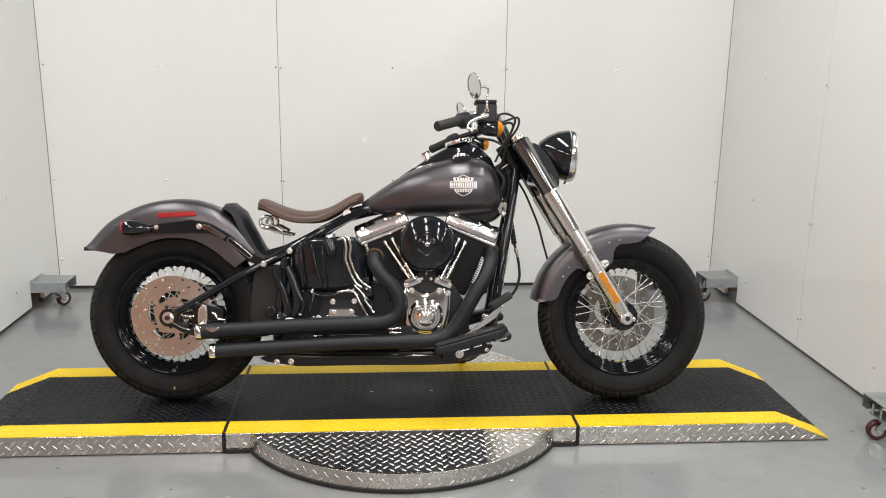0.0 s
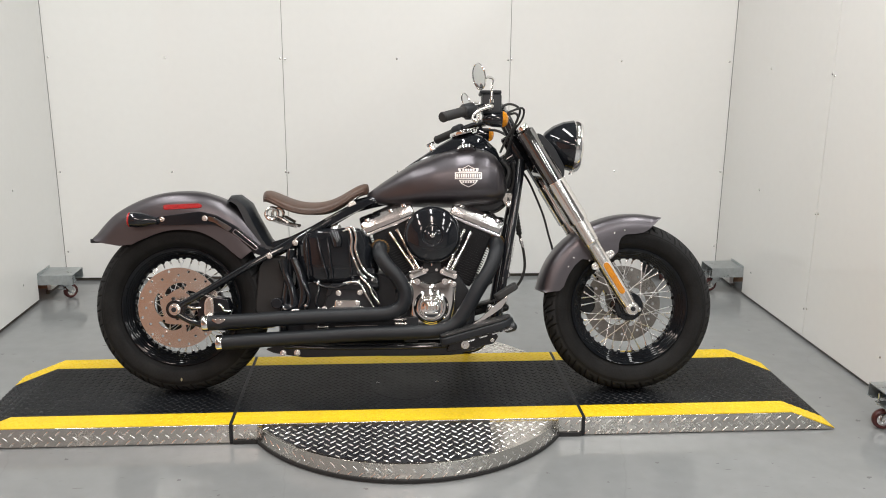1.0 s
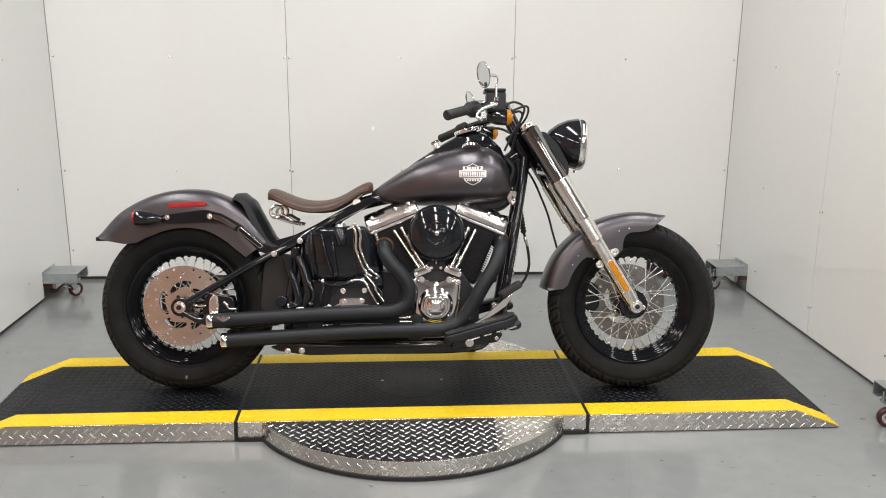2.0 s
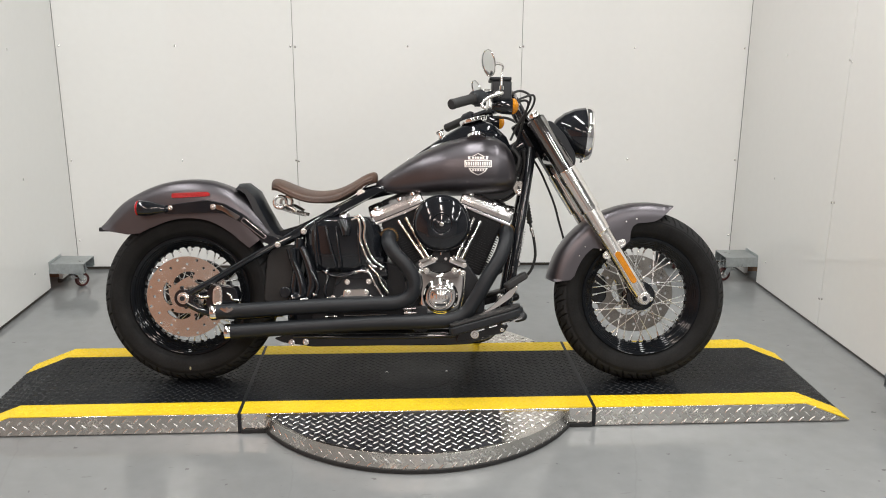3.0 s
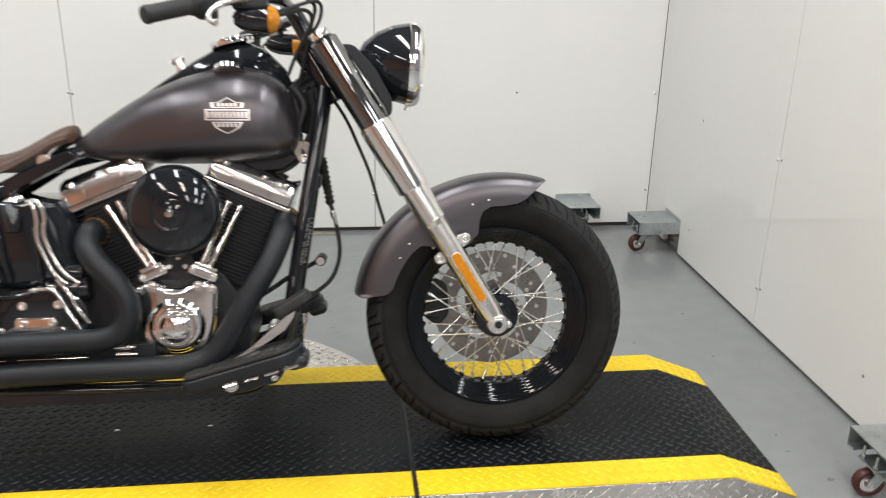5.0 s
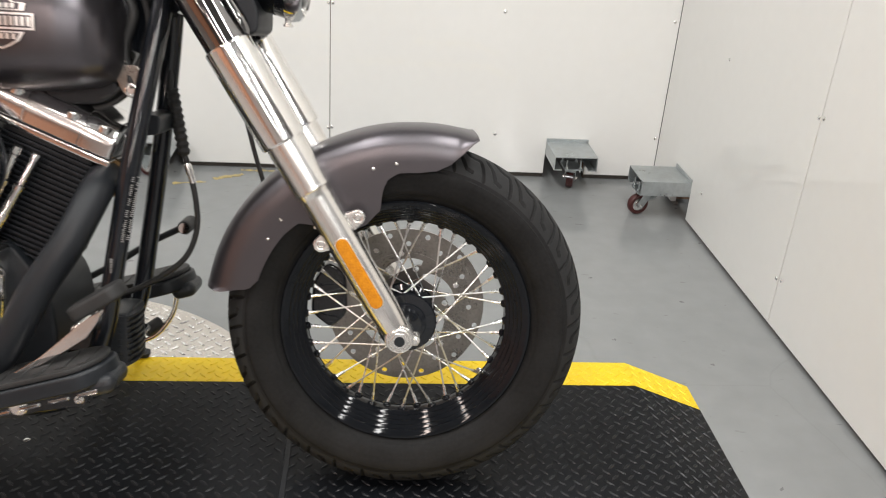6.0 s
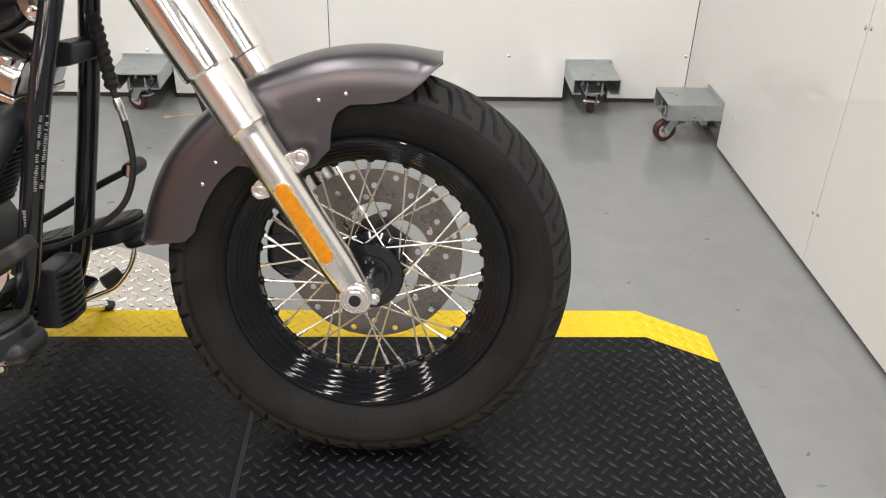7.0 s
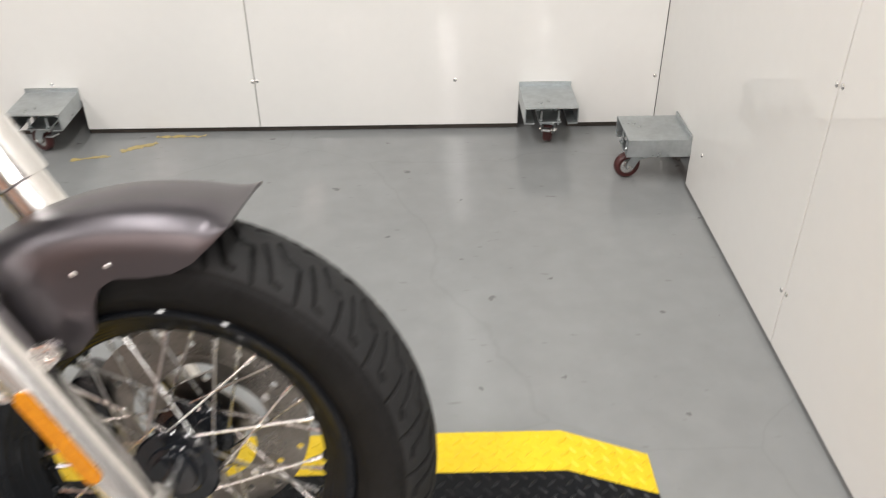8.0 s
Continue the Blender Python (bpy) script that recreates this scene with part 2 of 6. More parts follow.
def raw(name, verts, faces, mat, parent=None, smooth=True, label=""):
    me = bpy.data.meshes.new(name)
    me.from_pydata([tuple(v) for v in verts], [], [tuple(f) for f in faces])
    me.materials.append(mat)
    me.polygons.foreach_set("use_smooth", [smooth] * len(me.polygons))
    ob = new(name, me)
    if parent is not None:
        ob.parent = parent
    if label:
        ob["label"] = label
    return ob


def bevel(bm, r, faces=None, seg=2, angle=30):
    if r <= 0:
        return
    es = [e for e in bm.edges if len(e.link_faces) == 2 and e.calc_face_angle(0) > radians(angle)]
    if faces is not None:
        keep = set(faces)
        es = [e for e in es if any(f in keep for f in e.link_faces)]
    if es:
        bmesh.ops.bevel(bm, geom=es, offset=r, segments=seg, profile=0.5, affect="EDGES", clamp_overlap=True)


def box(bm, x0, x1, y0, y1, z0, z1, r=0.0, m=None, seg=2):
    """A box between two corners, its edges rounded by r; added to bm."""
    b = bmesh.new()
    bmesh.ops.create_cube(b, size=1.0, matrix=Matrix.Translation(((x0 + x1) / 2, (y0 + y1) / 2, (z0 + z1) / 2)) @ Matrix.Diagonal((x1 - x0, y1 - y0, z1 - z0, 1)))
    bevel(b, r, seg=seg)
    return join(bm, b, m)


def join(bm, b, m=None):
    if m is not None:
        b.transform(m)
    me = bpy.data.meshes.new("tmp")
    b.to_mesh(me)
    b.free()
    bm.from_mesh(me)
    bpy.data.meshes.remove(me)
    return bm


def aim(p0, p1):
    """The pose at p0 whose z axis points to p1."""
    d = Vector(p1) - Vector(p0)
    return Matrix.Translation(p0) @ d.to_track_quat("Z", "Y").to_matrix().to_4x4()


def lathe(bm, profile, seg=32, m=None, closed=False, turn=2 * math.pi):
    """Turns a profile of (radius, height) about z."""
    b = bmesh.new()
    full = abs(turn - 2 * math.pi) < 1e-6
    rings = []
    for i in range(seg if full else seg + 1):
        a = turn * i / seg
        rings.append([b.verts.new((r * math.cos(a), r * math.sin(a), h)) for r, h in profile])
    k = len(profile)
    for i in range(seg):
        p, q = rings[i], rings[(i + 1) % len(rings)]
        for j in range(k if closed else k - 1):
            vs = [p[j], q[j], q[(j + 1) % k], p[(j + 1) % k]]
            if profile[j][0] < 1e-7:
                vs = vs[1:] if profile[(j + 1) % k][0] > 1e-7 else []
                vs = [p[j], q[(j + 1) % k], p[(j + 1) % k]] if vs else []
            elif profile[(j + 1) % k][0] < 1e-7:
                vs = [p[j], q[j], p[(j + 1) % k]]
            if vs:
                b.faces.new(vs)
    bmesh.ops.remove_doubles(b, verts=b.verts[:], dist=1e-6)
    return join(bm, b, m)


def rod(bm, p0, p1, r, r2=None, seg=20, ends=0.15):
    """A round bar from p0 to p1 with softened rims."""
    r2 = r if r2 is None else r2
    h = (Vector(p1) - Vector(p0)).length
    e = min(r, r2, h / 2) * ends
    return lathe(bm, [(0, 0), (r - e, 0), (r, e), (r2, h - e), (r2 - e, h), (0, h)], seg, aim(p0, p1))


def smooth_path(pts, n=8):
    """A Catmull-Rom curve through the points."""
    P = [Vector(p) for p in pts]
    P = [2 * P[0] - P[1]] + P + [2 * P[-1] - P[-2]]
    out = []
    for i in range(1, len(P) - 2):
        a, b, c, d = P[i - 1:i + 3]
        for k in range(n):
            t = k / n
            out.append(0.5 * (2 * b + (c - a) * t + (2 * a - 5 * b + 4 * c - d) * t * t + (3 * b - a - 3 * c + d) * t ** 3))
    out.append(P[-2])
    return out


def tube(bm, pts, r, seg=14, n=8, cap=True, curve=True, flat=1.0):
    """A bent pipe along the points; r: one radius or one at each point. flat squashes it across its own second axis."""
    path = smooth_path(pts, n) if curve else [Vector(p) for p in pts]
    if isinstance(r, (int, float)):
        rad = [r] * len(path)
    else:
        rad = []
        for i in range(len(path)):
            f = i * (len(r) - 1) / (len(path) - 1)
            k = min(int(f), len(r) - 2)
            rad.append(r[k] + (r[k + 1] - r[k]) * (f - k))
    b = bmesh.new()
    rings, up = [], None
    for i, p in enumerate(path):
        d = (path[min(i + 1, len(path) - 1)] - path[max(i - 1, 0)]).normalized()
        if up is None:
            up = d.orthogonal().normalized() if flat == 1.0 else (Vector((0, 1, 0)) - d * d.y).normalized()
        up = (up - d * up.dot(d)).normalized()
        side = d.cross(up)
        rings.append([b.verts.new(p + rad[i] * (math.cos(a) * up + flat * math.sin(a) * side)) for a in [2 * math.pi * j / seg for j in range(seg)]])
    for p, q in zip(rings, rings[1:]):
        for j in range(seg):
            b.faces.new([p[j], p[(j + 1) % seg], q[(j + 1) % seg], q[j]])
    if cap:
        b.faces.new(rings[0][::-1])
        b.faces.new(rings[-1])
    return join(bm, b)


def slab(bm, outline, y0, y1, r=0.0, holes=(), m=None, seg=2):
    """A plate cut to an outline of (x, z), with holes, between two y."""
    b = bmesh.new()
    for loop in (outline, *holes):
        vs = [b.verts.new((x, y0, z)) for x, z in loop]
        for i in range(len(vs)):
            b.edges.new((vs[i], vs[(i + 1) % len(vs)]))
    if holes:
        bmesh.ops.triangle_fill(b, use_beauty=True, use_dissolve=False, edges=b.edges[:])
    else:
        b.faces.new(b.verts[:])
    geo = bmesh.ops.extrude_face_region(b, geom=b.faces[:])
    bmesh.ops.translate(b, vec=(0, y1 - y0, 0), verts=[v for v in geo["geom"] if isinstance(v, bmesh.types.BMVert)])
    bmesh.ops.recalc_face_normals(b, faces=b.faces[:])
    bevel(b, r, seg=seg, angle=50)
    return join(bm, b, m)


def circle(cx, cz, r, n=16, a0=0.0):
    return [(cx + r * math.cos(a0 + 2 * math.pi * i / n), cz + r * math.sin(a0 + 2 * math.pi * i / n)) for i in range(n)]


def rounded(pts, r, n=4):
    """The outline with its corners rounded by r."""
    out = []
    P = [Vector(p) for p in pts]
    for i in range(len(P)):
        a, b, c = P[i - 1], P[i], P[(i + 1) % len(P)]
        u, w = (a - b), (c - b)
        d = min(r, u.length * 0.45, w.length * 0.45)
        p, q = b + u.normalized() * d, b + w.normalized() * d
        for k in range(n + 1):
            t = k / n
            out.append(tuple((1 - t) ** 2 * p + 2 * t * (1 - t) * b + t * t * q))
    return out


def loft(bm, rings, cap=True, closed=True):
    """A skin over rings of points, each with as many points."""
    b = bmesh.new()
    R = [[b.verts.new(p) for p in ring] for ring in rings]
    k = len(R[0])
    for p, q in zip(R, R[1:]):
        for j in range(k if closed else k - 1):
            b.faces.new([p[j], p[(j + 1) % k], q[(j + 1) % k], q[j]])
    if cap and closed:
        b.faces.new(R[0][::-1])
        b.faces.new(R[-1])
    bmesh.ops.remove_doubles(b, verts=b.verts[:], dist=1e-6)
    return join(bm, b)


def lerp(table, x):
    """The value at x of a table of (x, value)."""
    if x <= table[0][0]:
        return table[0][1]
    for (a, u), (b, w) in zip(table, table[1:]):
        if x <= b:
            t = (x - a) / (b - a)
            return u + (w - u) * t
    return table[-1][1]


def hexbolt(r=0.008, h=0.007, washer=1.5):
    """A bolt head on a washer, along z."""
    bm = bmesh.new()
    lathe(bm, [(0, 0), (r * washer, 0), (r * washer, h * 0.18), (r * 1.02, h * 0.2), (r, h * 0.9), (r * 0.88, h), (r * 0.5, h), (r * 0.47, h * 0.35), (0, h * 0.35)], 16)
    return bm


# ---- the bay: floor, rolling white walls, room round it ----
BACK_Y, LEFT_X, RIGHT_X, WALL_TOP = 4.968, -1.572, 2.16, 2.46
bm = bmesh.new()
box(bm, -3.6, 4.4, -8.4, 6.4, -0.12, 0.0)
floor = tagged(part("floor", bm, M_FLOOR), "glossy grey painted concrete floor with fine cracks and scuffs", "floor", kind="structure")
for nm, a in (("wall_west", (-3.7, -3.6, -8.4, 6.4)), ("wall_east", (4.4, 4.5, -8.4, 6.4)), ("wall_south", (-3.7, 4.5, -8.5, -8.4)), ("wall_north", (-3.7, 4.5, 6.4, 6.5))):
    bm = bmesh.new()
    box(bm, *a, 0, CEILING_Z)
    tagged(part(nm, bm, {"wall_west": M_WARM, "wall_south": M_PALE}.get(nm, M_ROOM)), {"wall_west": "orange-brown painted workshop wall", "wall_south": "pale painted workshop wall"}.get(nm, "dark grey painted wall closing the workshop room"), "wall", kind="structure")
bm = bmesh.new()
box(bm, -3.7, 4.5, -8.5, 6.5, CEILING_Z, CEILING_Z + 0.1)
tagged(part("ceiling", bm, M_CEIL), "grey acoustic tile ceiling of the workshop", "ceiling", kind="structure")


def ceiling_light(x, y):
    t = thing("ceiling_light", pose(x, y, CEILING_Z), "fluorescent ceiling light with a glowing white diffuser", "ceiling light", "ceiling lights")
    bm = bmesh.new()
    for a in ((-0.1, -0.085, -1.22, 1.22), (0.085, 0.1, -1.22, 1.22), (-0.085, 0.085, -1.22, -1.2), (-0.085, 0.085, 1.2, 1.22)):
        box(bm, *a, -0.07, 0.0, 0.002)
    part("frame", bm, M_CEIL, t)
    bm = bmesh.new()
    box(bm, -0.083, 0.083, -1.198, 1.198, -0.06, -0.045)
    part("diffuser", bm, M_TUBE, t, "glowing white diffuser")


for lx, ly in LAMPS:
    ceiling_light(lx, ly)


def screw_mesh():
    bm = bmesh.new()
    lathe(bm, [(0, 0.003), (0.003, 0.003), (0.0045, 0.0022), (0.006, 0.0008), (0.006, 0)], 10)
    return mesh_of("screw", bm, M_BOLT)


SCREW = screw_mesh()


def panel_wall(name, label, m, edges, z0, notches, screws, t=0.02, gap=0.0012, sweep=None):
    """A wall of upright panels in its own x, z plane, the face at y = 0 towards -y; the panels are pieces of it."""
    bm = bmesh.new()
    cuts = sorted(notches)
    x = edges[0]
    for a, b in cuts + [(edges[-1], None)]:
        if a > x:
            box(bm, x, a, t + 0.002, t + 0.055, z0 + 0.01, WALL_TOP - 0.01)
        if b:
            box(bm, a, b, t + 0.002, t + 0.055, 0.125, WALL_TOP - 0.01)
            x = b
    w = tagged(part(name, bm, M_PLY, m=m), label, "wall", kind="structure")
    for a, b in zip(edges, edges[1:]):
        o = [(a + gap, z0)]
        for c, d in cuts:
            if a < c and d < b:
                o += [(c, z0), (c, 0.118), (d, 0.118), (d, z0)]
        o += [(b - gap, z0), (b - gap, WALL_TOP), (a + gap, WALL_TOP)]
        bm = bmesh.new()
        slab(bm, o, 0.0, t, 0.0012, seg=1)
        part("panel", bm, M_WALL, w)
    for x, z in screws:
        share("screw", SCREW, w, pose(x, 0, z, 90))
    # strip set into the foot gap; its default colour paints the gap's shade
    bm = bmesh.new()
    x = edges[0]
    for a, b in cuts + [(edges[-1], None)]:
        box(bm, x, a, 0.012, 0.03, 0.002, z0 - 0.001, 0.001)
        x = b or x
    part("foot_strip", bm, sweep or M_GAPSHADE, w, "strip filling the gap under the wall")
    return w


ROWS = (0.172, 0.62, 1.235, 1.85)
bx = (LEFT_X, -0.327, 0.907, RIGHT_X)
sc = []
for z in ROWS:
    for x in (-1.556, -0.952, -0.336, -0.318, 0.288, 0.898, 0.916, 1.524, 2.142):
        sc.append((x + random.uniform(-0.004, 0.004), z + random.uniform(-0.004, 0.004)))
panel_wall("wall_back", "white rolling wall of three screwed panels", pose(0, BACK_Y, 0), bx, 0.02, [(0.2, 0.365), (1.725, 1.885)], sc)
sc = []
for z in (0.15, 0.6, 1.215, 1.85):
    for y in (4.478, 3.884, 3.862, 3.26, 2.67):
        sc.append((-y + random.uniform(-0.004, 0.004), z + random.uniform(-0.004, 0.004)))
panel_wall("wall_right", "white rolling side wall of glossy screwed panels", pose(RIGHT_X, 0, 0, 0, 0, -90), (-BACK_Y, -3.873, -2.654), 0.015, [(-4.735, -4.57), (-3.03, -2.865)], sc, gap=0.0017, sweep=M_SWEEPGREY)
sc = []
for z in (0.15, 0.62, 1.235, 1.85):
    for y in (4.4, 3.86, 3.84, 3.26, 2.67):
        sc.append((y + random.uniform(-0.004, 0.004), z + random.uniform(-0.004, 0.004)))
panel_wall("wall_left", "white rolling side wall of screwed panels", pose(LEFT_X, 0, 0, 0, 0, 90), (2.63, 3.85, BACK_Y), 0.022, [(4.565, 4.73)], sc)

# ---- wall casters: a zinc channel through the wall's foot with a red swivel wheel ----
def wall_caster(m, label, turn, cy=-0.108):
    """Along its own -y out of the wall face at y = 0."""
    t = thing("wall_caster", m, label, "caster", "casters under the walls")
    bm = bmesh.new()
    hw, z0, z1, k, L = 0.08, 0.098, 0.15, 0.004, 0.175
    box(bm, -hw, hw, -L, 0.02, z1 - k, z1, 0.0012)
    box(bm, -hw, -hw + k, -L, 0.02, z0, z1 - k, 0.0008)
    box(bm, hw - k, hw, -L, 0.02, z0, z1 - k, 0.0008)
    box(bm, -hw + k, -hw + 0.03, -L, 0.02, z0, z0 + k)
    box(bm, hw - 0.03, hw - k, -L, 0.02, z0, z0 + k)
    part("channel", bm, M_ZINC, t)
    bm = bmesh.new()
    box(bm, -hw - 0.001, hw + 0.001, -0.006, -0.001, z1 - 0.002, z1 + 0.012, 0.001)
    part("flange", bm, M_ZINC, t)
    bm = bmesh.new()
    box(bm, -0.034, 0.034, cy - 0.045, cy + 0.045, 0.091, 0.0955, 0.001)
    part("mounting_plate", bm, M_ZINC, t)
    for x, y in ((-0.026, cy - 0.036), (0.026, cy - 0.036), (-0.026, cy + 0.036), (0.026, cy + 0.036)):
        bm = bmesh.new()
        rod(bm, (x, y, 0.082), (x, y, 0.128), 0.0035, seg=8)
        rod(bm, (x, y, 0.0965), (x, y, 0.102), 0.0065, seg=6)
        part("bolt", bm, M_ZINC, t)
    rot = pose(0, cy, 0, 0, 0, turn)
    bm = bmesh.new()
    lathe(bm, [(0, 0.074), (0.021, 0.074), (0.024, 0.079), (0.024, 0.086), (0.02, 0.091), (0, 0.091)], 20)
    for s in (-1, 1):
        slab(bm, rounded([(-0.016, 0.08), (0.016, 0.08), (0.034, 0.05), (0.034, 0.03), (0.014, 0.03)], 0.008), s * 0.019 - 0.0015, s * 0.019 + 0.0015, 0.0006)
    box(bm, -0.018, 0.018, -0.02, 0.02, 0.074, 0.079)
    fork = part("fork", bm, M_ZINC, t, m=rot)
    bm = bmesh.new()
    ax = pose(0.025, 0, 0.0385, 90, 0, 0)
    lathe(bm, [(0.024, -0.012), (0.033, -0.0125), (0.0372, -0.008), (0.0382, 0), (0.0372, 0.008), (0.033, 0.0125), (0.024, 0.012)], 28, ax, closed=True)
    part("wheel", bm, M_WHEELRED, t, "dark red polyurethane wheel", m=rot)
    bm = bmesh.new()
    lathe(bm, [(0, -0.015), (0.012, -0.015), (0.014, -0.009), (0.0245, -0.009), (0.0245, 0.009), (0.014, 0.009), (0.012, 0.015), (0, 0.015)], 20, ax)
    rod(bm, (0.025, -0.027, 0.0385), (0.025, 0.027, 0.0385), 0.006, seg=6)
    part("wheel_hub", bm, M_BOLT, t, m=rot)
    bm = bmesh.new()
    box(bm, -0.052, -0.018, -0.014, 0.014, 0.05, 0.056, 0.002, pose(0, 0, 0, 0, 12, 0))
    part("brake_tab", bm, M_ZINC, t, m=rot)
    return t


CAST = "galvanised channel bracket with a red swivel caster under the white wall"
wall_caster(pose(1.805, BACK_Y, 0), CAST, 75)
wall_caster(pose(0.283, BACK_Y, 0), CAST, 150)
wall_caster(pose(RIGHT_X, 4.652, 0, 0, 0, -90), CAST, -78, -0.128)
wall_caster(pose(RIGHT_X, 2.948, 0, 0, 0, -90), CAST, -100, -0.128)
wall_caster(pose(LEFT_X, 4.648, 0, 0, 0, 90), CAST, -40)

# ---- drive-on platform with its turntable ----
DECK = 0.0715
FRONT, REAR, STRIP = 2.95, 3.574, 0.094
SEAM_L, SEAM_R, BREAK_L, BREAK_R, END_L, END_R = -0.318, 0.908, -1.085, 1.665, -1.252, 1.83


def deck_z(x):
    if x > BREAK_R:
        return DECK + (0.006 - DECK) * (x - BREAK_R) / (END_R - BREAK_R)
    if x < BREAK_L:
        return DECK + (0.006 - DECK) * (BREAK_L - x) / (BREAK_L - END_L)
    return DECK


LUG = [(1.0, 0), (0.45, 0.85), (-0.45, 0.85), (-1.0, 0), (-0.45, -0.85), (0.45, -0.85)]


def lugs(name, spots, place, size, mat, parent):
    """Raised lens-shaped tread lugs in one mesh. spots: (u, v, sign); place(u, v) gives point, and the two axes and the normal of the plate there."""
    V, F = [], []
    L, W, H = size
    for u, v, sg in spots:
        p, ex, ey, n = place(u, v)
        a = radians(43 + random.uniform(-2, 2)) * sg
        dx, dy = ex * math.cos(a) + ey * math.sin(a), ey * math.cos(a) - ex * math.sin(a)
        k = len(V)
        for c, s in LUG:
            V.append(p + dx * (c * L) + dy * (s * W))
        for c, s in LUG:
            V.append(p + dx * (c * L * 0.72) + dy * (s * W * 0.3) + n * H)
        F += [(k + i, k + (i + 1) % 6, k + 6 + (i + 1) % 6, k + 6 + i) for i in range(6)]
        F.append(tuple(k + 6 + i for i in range(6)))
    ob = raw(name, V, F, mat, parent, smooth=False)
    ob["kind"] = "stuff"
    return ob


def diamonds(u0, u1, v0, v1, p, margin=0.006):
    """Lug places in rows of one direction, each row between those of the other."""
    out = []
    for i in range(int((u1 - u0) / p) + 2):
        for j in range(int((v1 - v0) / p) + 2):
            for du, sg in ((0.2, 1), (0.7, -1)):
                u, v = u0 + (i + du) * p, v0 + (j + du) * p
                if u0 + margin < u < u1 - margin and v0 + margin < v < v1 - margin:
                    out.append((u, v, sg))
    return out


def on_deck(u, v):
    s = (deck_z(u + 0.003) - deck_z(u - 0.003)) / 0.006
    ex = Vector((1, 0, s)).normalized()
    return Vector((u, v, deck_z(u) + 0.0028)), ex, Vector((0, 1, 0)), ex.cross(Vector((0, 1, 0)))


def on_front(u, v):
    return Vector((u, FRONT - 0.0002, v)), Vector((1, 0, 0)), Vector((0, 0, 1)), Vector((0, -1, 0))


def section(name, label, x0, x1):
    """One length of the platform: an aluminium tray, a black tread sheet and two yellow border strips on it."""
    t = thing(name, pose(0, 0, 0), label, "platform", "platform sections")
    xs = [x0] + [b for b in (BREAK_L, BREAK_R) if x0 < b < x1] + [x1]
    low = [(x1, 0.004), (x0, 0.004)]
    bm = bmesh.new()
    slab(bm, [(x, deck_z(x)) for x in xs] + low, FRONT, REAR, 0.001, seg=1)
    part("tray", bm, M_ALU, t, "bare aluminium diamond plate side")
    for nm, ya, yb, mat, lab in (("tread_sheet", FRONT + STRIP, REAR - STRIP, M_MAT, "black diamond tread sheet"),
                                 ("border_strip", FRONT + 0.001, FRONT + STRIP, M_YELLOW, "yellow border strip"),
                                 ("border_strip", REAR - STRIP, REAR - 0.001, M_YELLOW, "yellow border strip")):
        bm = bmesh.new()
        slab(bm, [(x, deck_z(x) + 0.0028) for x in xs] + [(x, deck_z(x) + 0.0004) for x in reversed(xs)], ya + 0.0004, yb - 0.0004)
        sheet = part(nm, bm, mat, t, lab)
        lugs("tread_pattern", diamonds(x0, x1, ya, yb, 0.031), on_deck, (0.0115, 0.0037, 0.002), M_LUG if mat is M_MAT else mat, sheet)
    sk = [(u, v, s) for u, v, s in diamonds(x0, x1, 0.006, DECK, 0.0385) if v < deck_z(u) - 0.006 and (name != "platform_section" or abs(u - 0.296) > 0.52)]
    lugs("side_tread", sk, on_front, (0.0138, 0.0034, 0.0013), M_ALULUG, t)
    return t


G = 0.006
section("platform_ramp", "aluminium drive-on ramp with black tread and yellow borders", END_L, SEAM_L - G)
mid = section("platform_section", "flat aluminium platform section with black tread and yellow borders", SEAM_L + G, SEAM_R - G)
section("platform_ramp", "aluminium drive-on ramp with black tread and yellow borders", SEAM_R + G, END_R)
for x in (SEAM_L, SEAM_R):
    bm = bmesh.new()
    box(bm, x - G + 0.0005, x + G - 0.0005, FRONT - 0.004, REAR + 0.002, 0.002, DECK + 0.0036, 0.0015)
    part("joint_seal", bm, M_FIN, mid, "black rubber joint seal")
bm = bmesh.new()
lathe(bm, [(0, 0.0009), (0.137, 0.0009), (0.139, 0.0005), (0.14, 0.0001)], 48)
hub = part("centre_cover", bm, M_MAT, mid, "black round cover plate set in the tread sheet", m=pose(0.296, 3.262, DECK + 0.0028))
for x in (-0.114, 0.114):
    share("screw", SCREW, hub, pose(x, 0.016, 0.0012))

TT, TR, TZ = (0.296, 3.262), 0.612, 0.068
for xa, xb in ((SEAM_L + G, TT[0] - 0.526), (TT[0] + 0.526, SEAM_R - G)):
    bm = bmesh.new()
    box(bm, xa, xb, FRONT - 0.006, FRONT - 0.001, 0.001, 0.0165, 0.0015)
    part("rubber_foot", bm, M_TRIMRUB, mid, "black rubber foot strip")
table = thing("turntable", pose(TT[0], TT[1], 0), "round aluminium diamond plate turntable with a black painted top", "turntable")


def disc_slice(front):
    """The part of the turntable that stands out before or behind the platform, as an outline (x, y)."""
    edge = (FRONT - 0.0015 if front else REAR + 0.0015) - TT[1]
    a0 = math.asin(edge / TR)
    if front:
        a, b = math.pi - a0, 2 * math.pi + a0
    else:
        a, b = a0, math.pi - a0
    return [(TR * math.cos(a + (b - a) * i / 64), TR * math.sin(a + (b - a) * i / 64)) for i in range(65)]


FLAT = pose(0, 0, 0, -90)      # slab's x, z outline laid into x, y
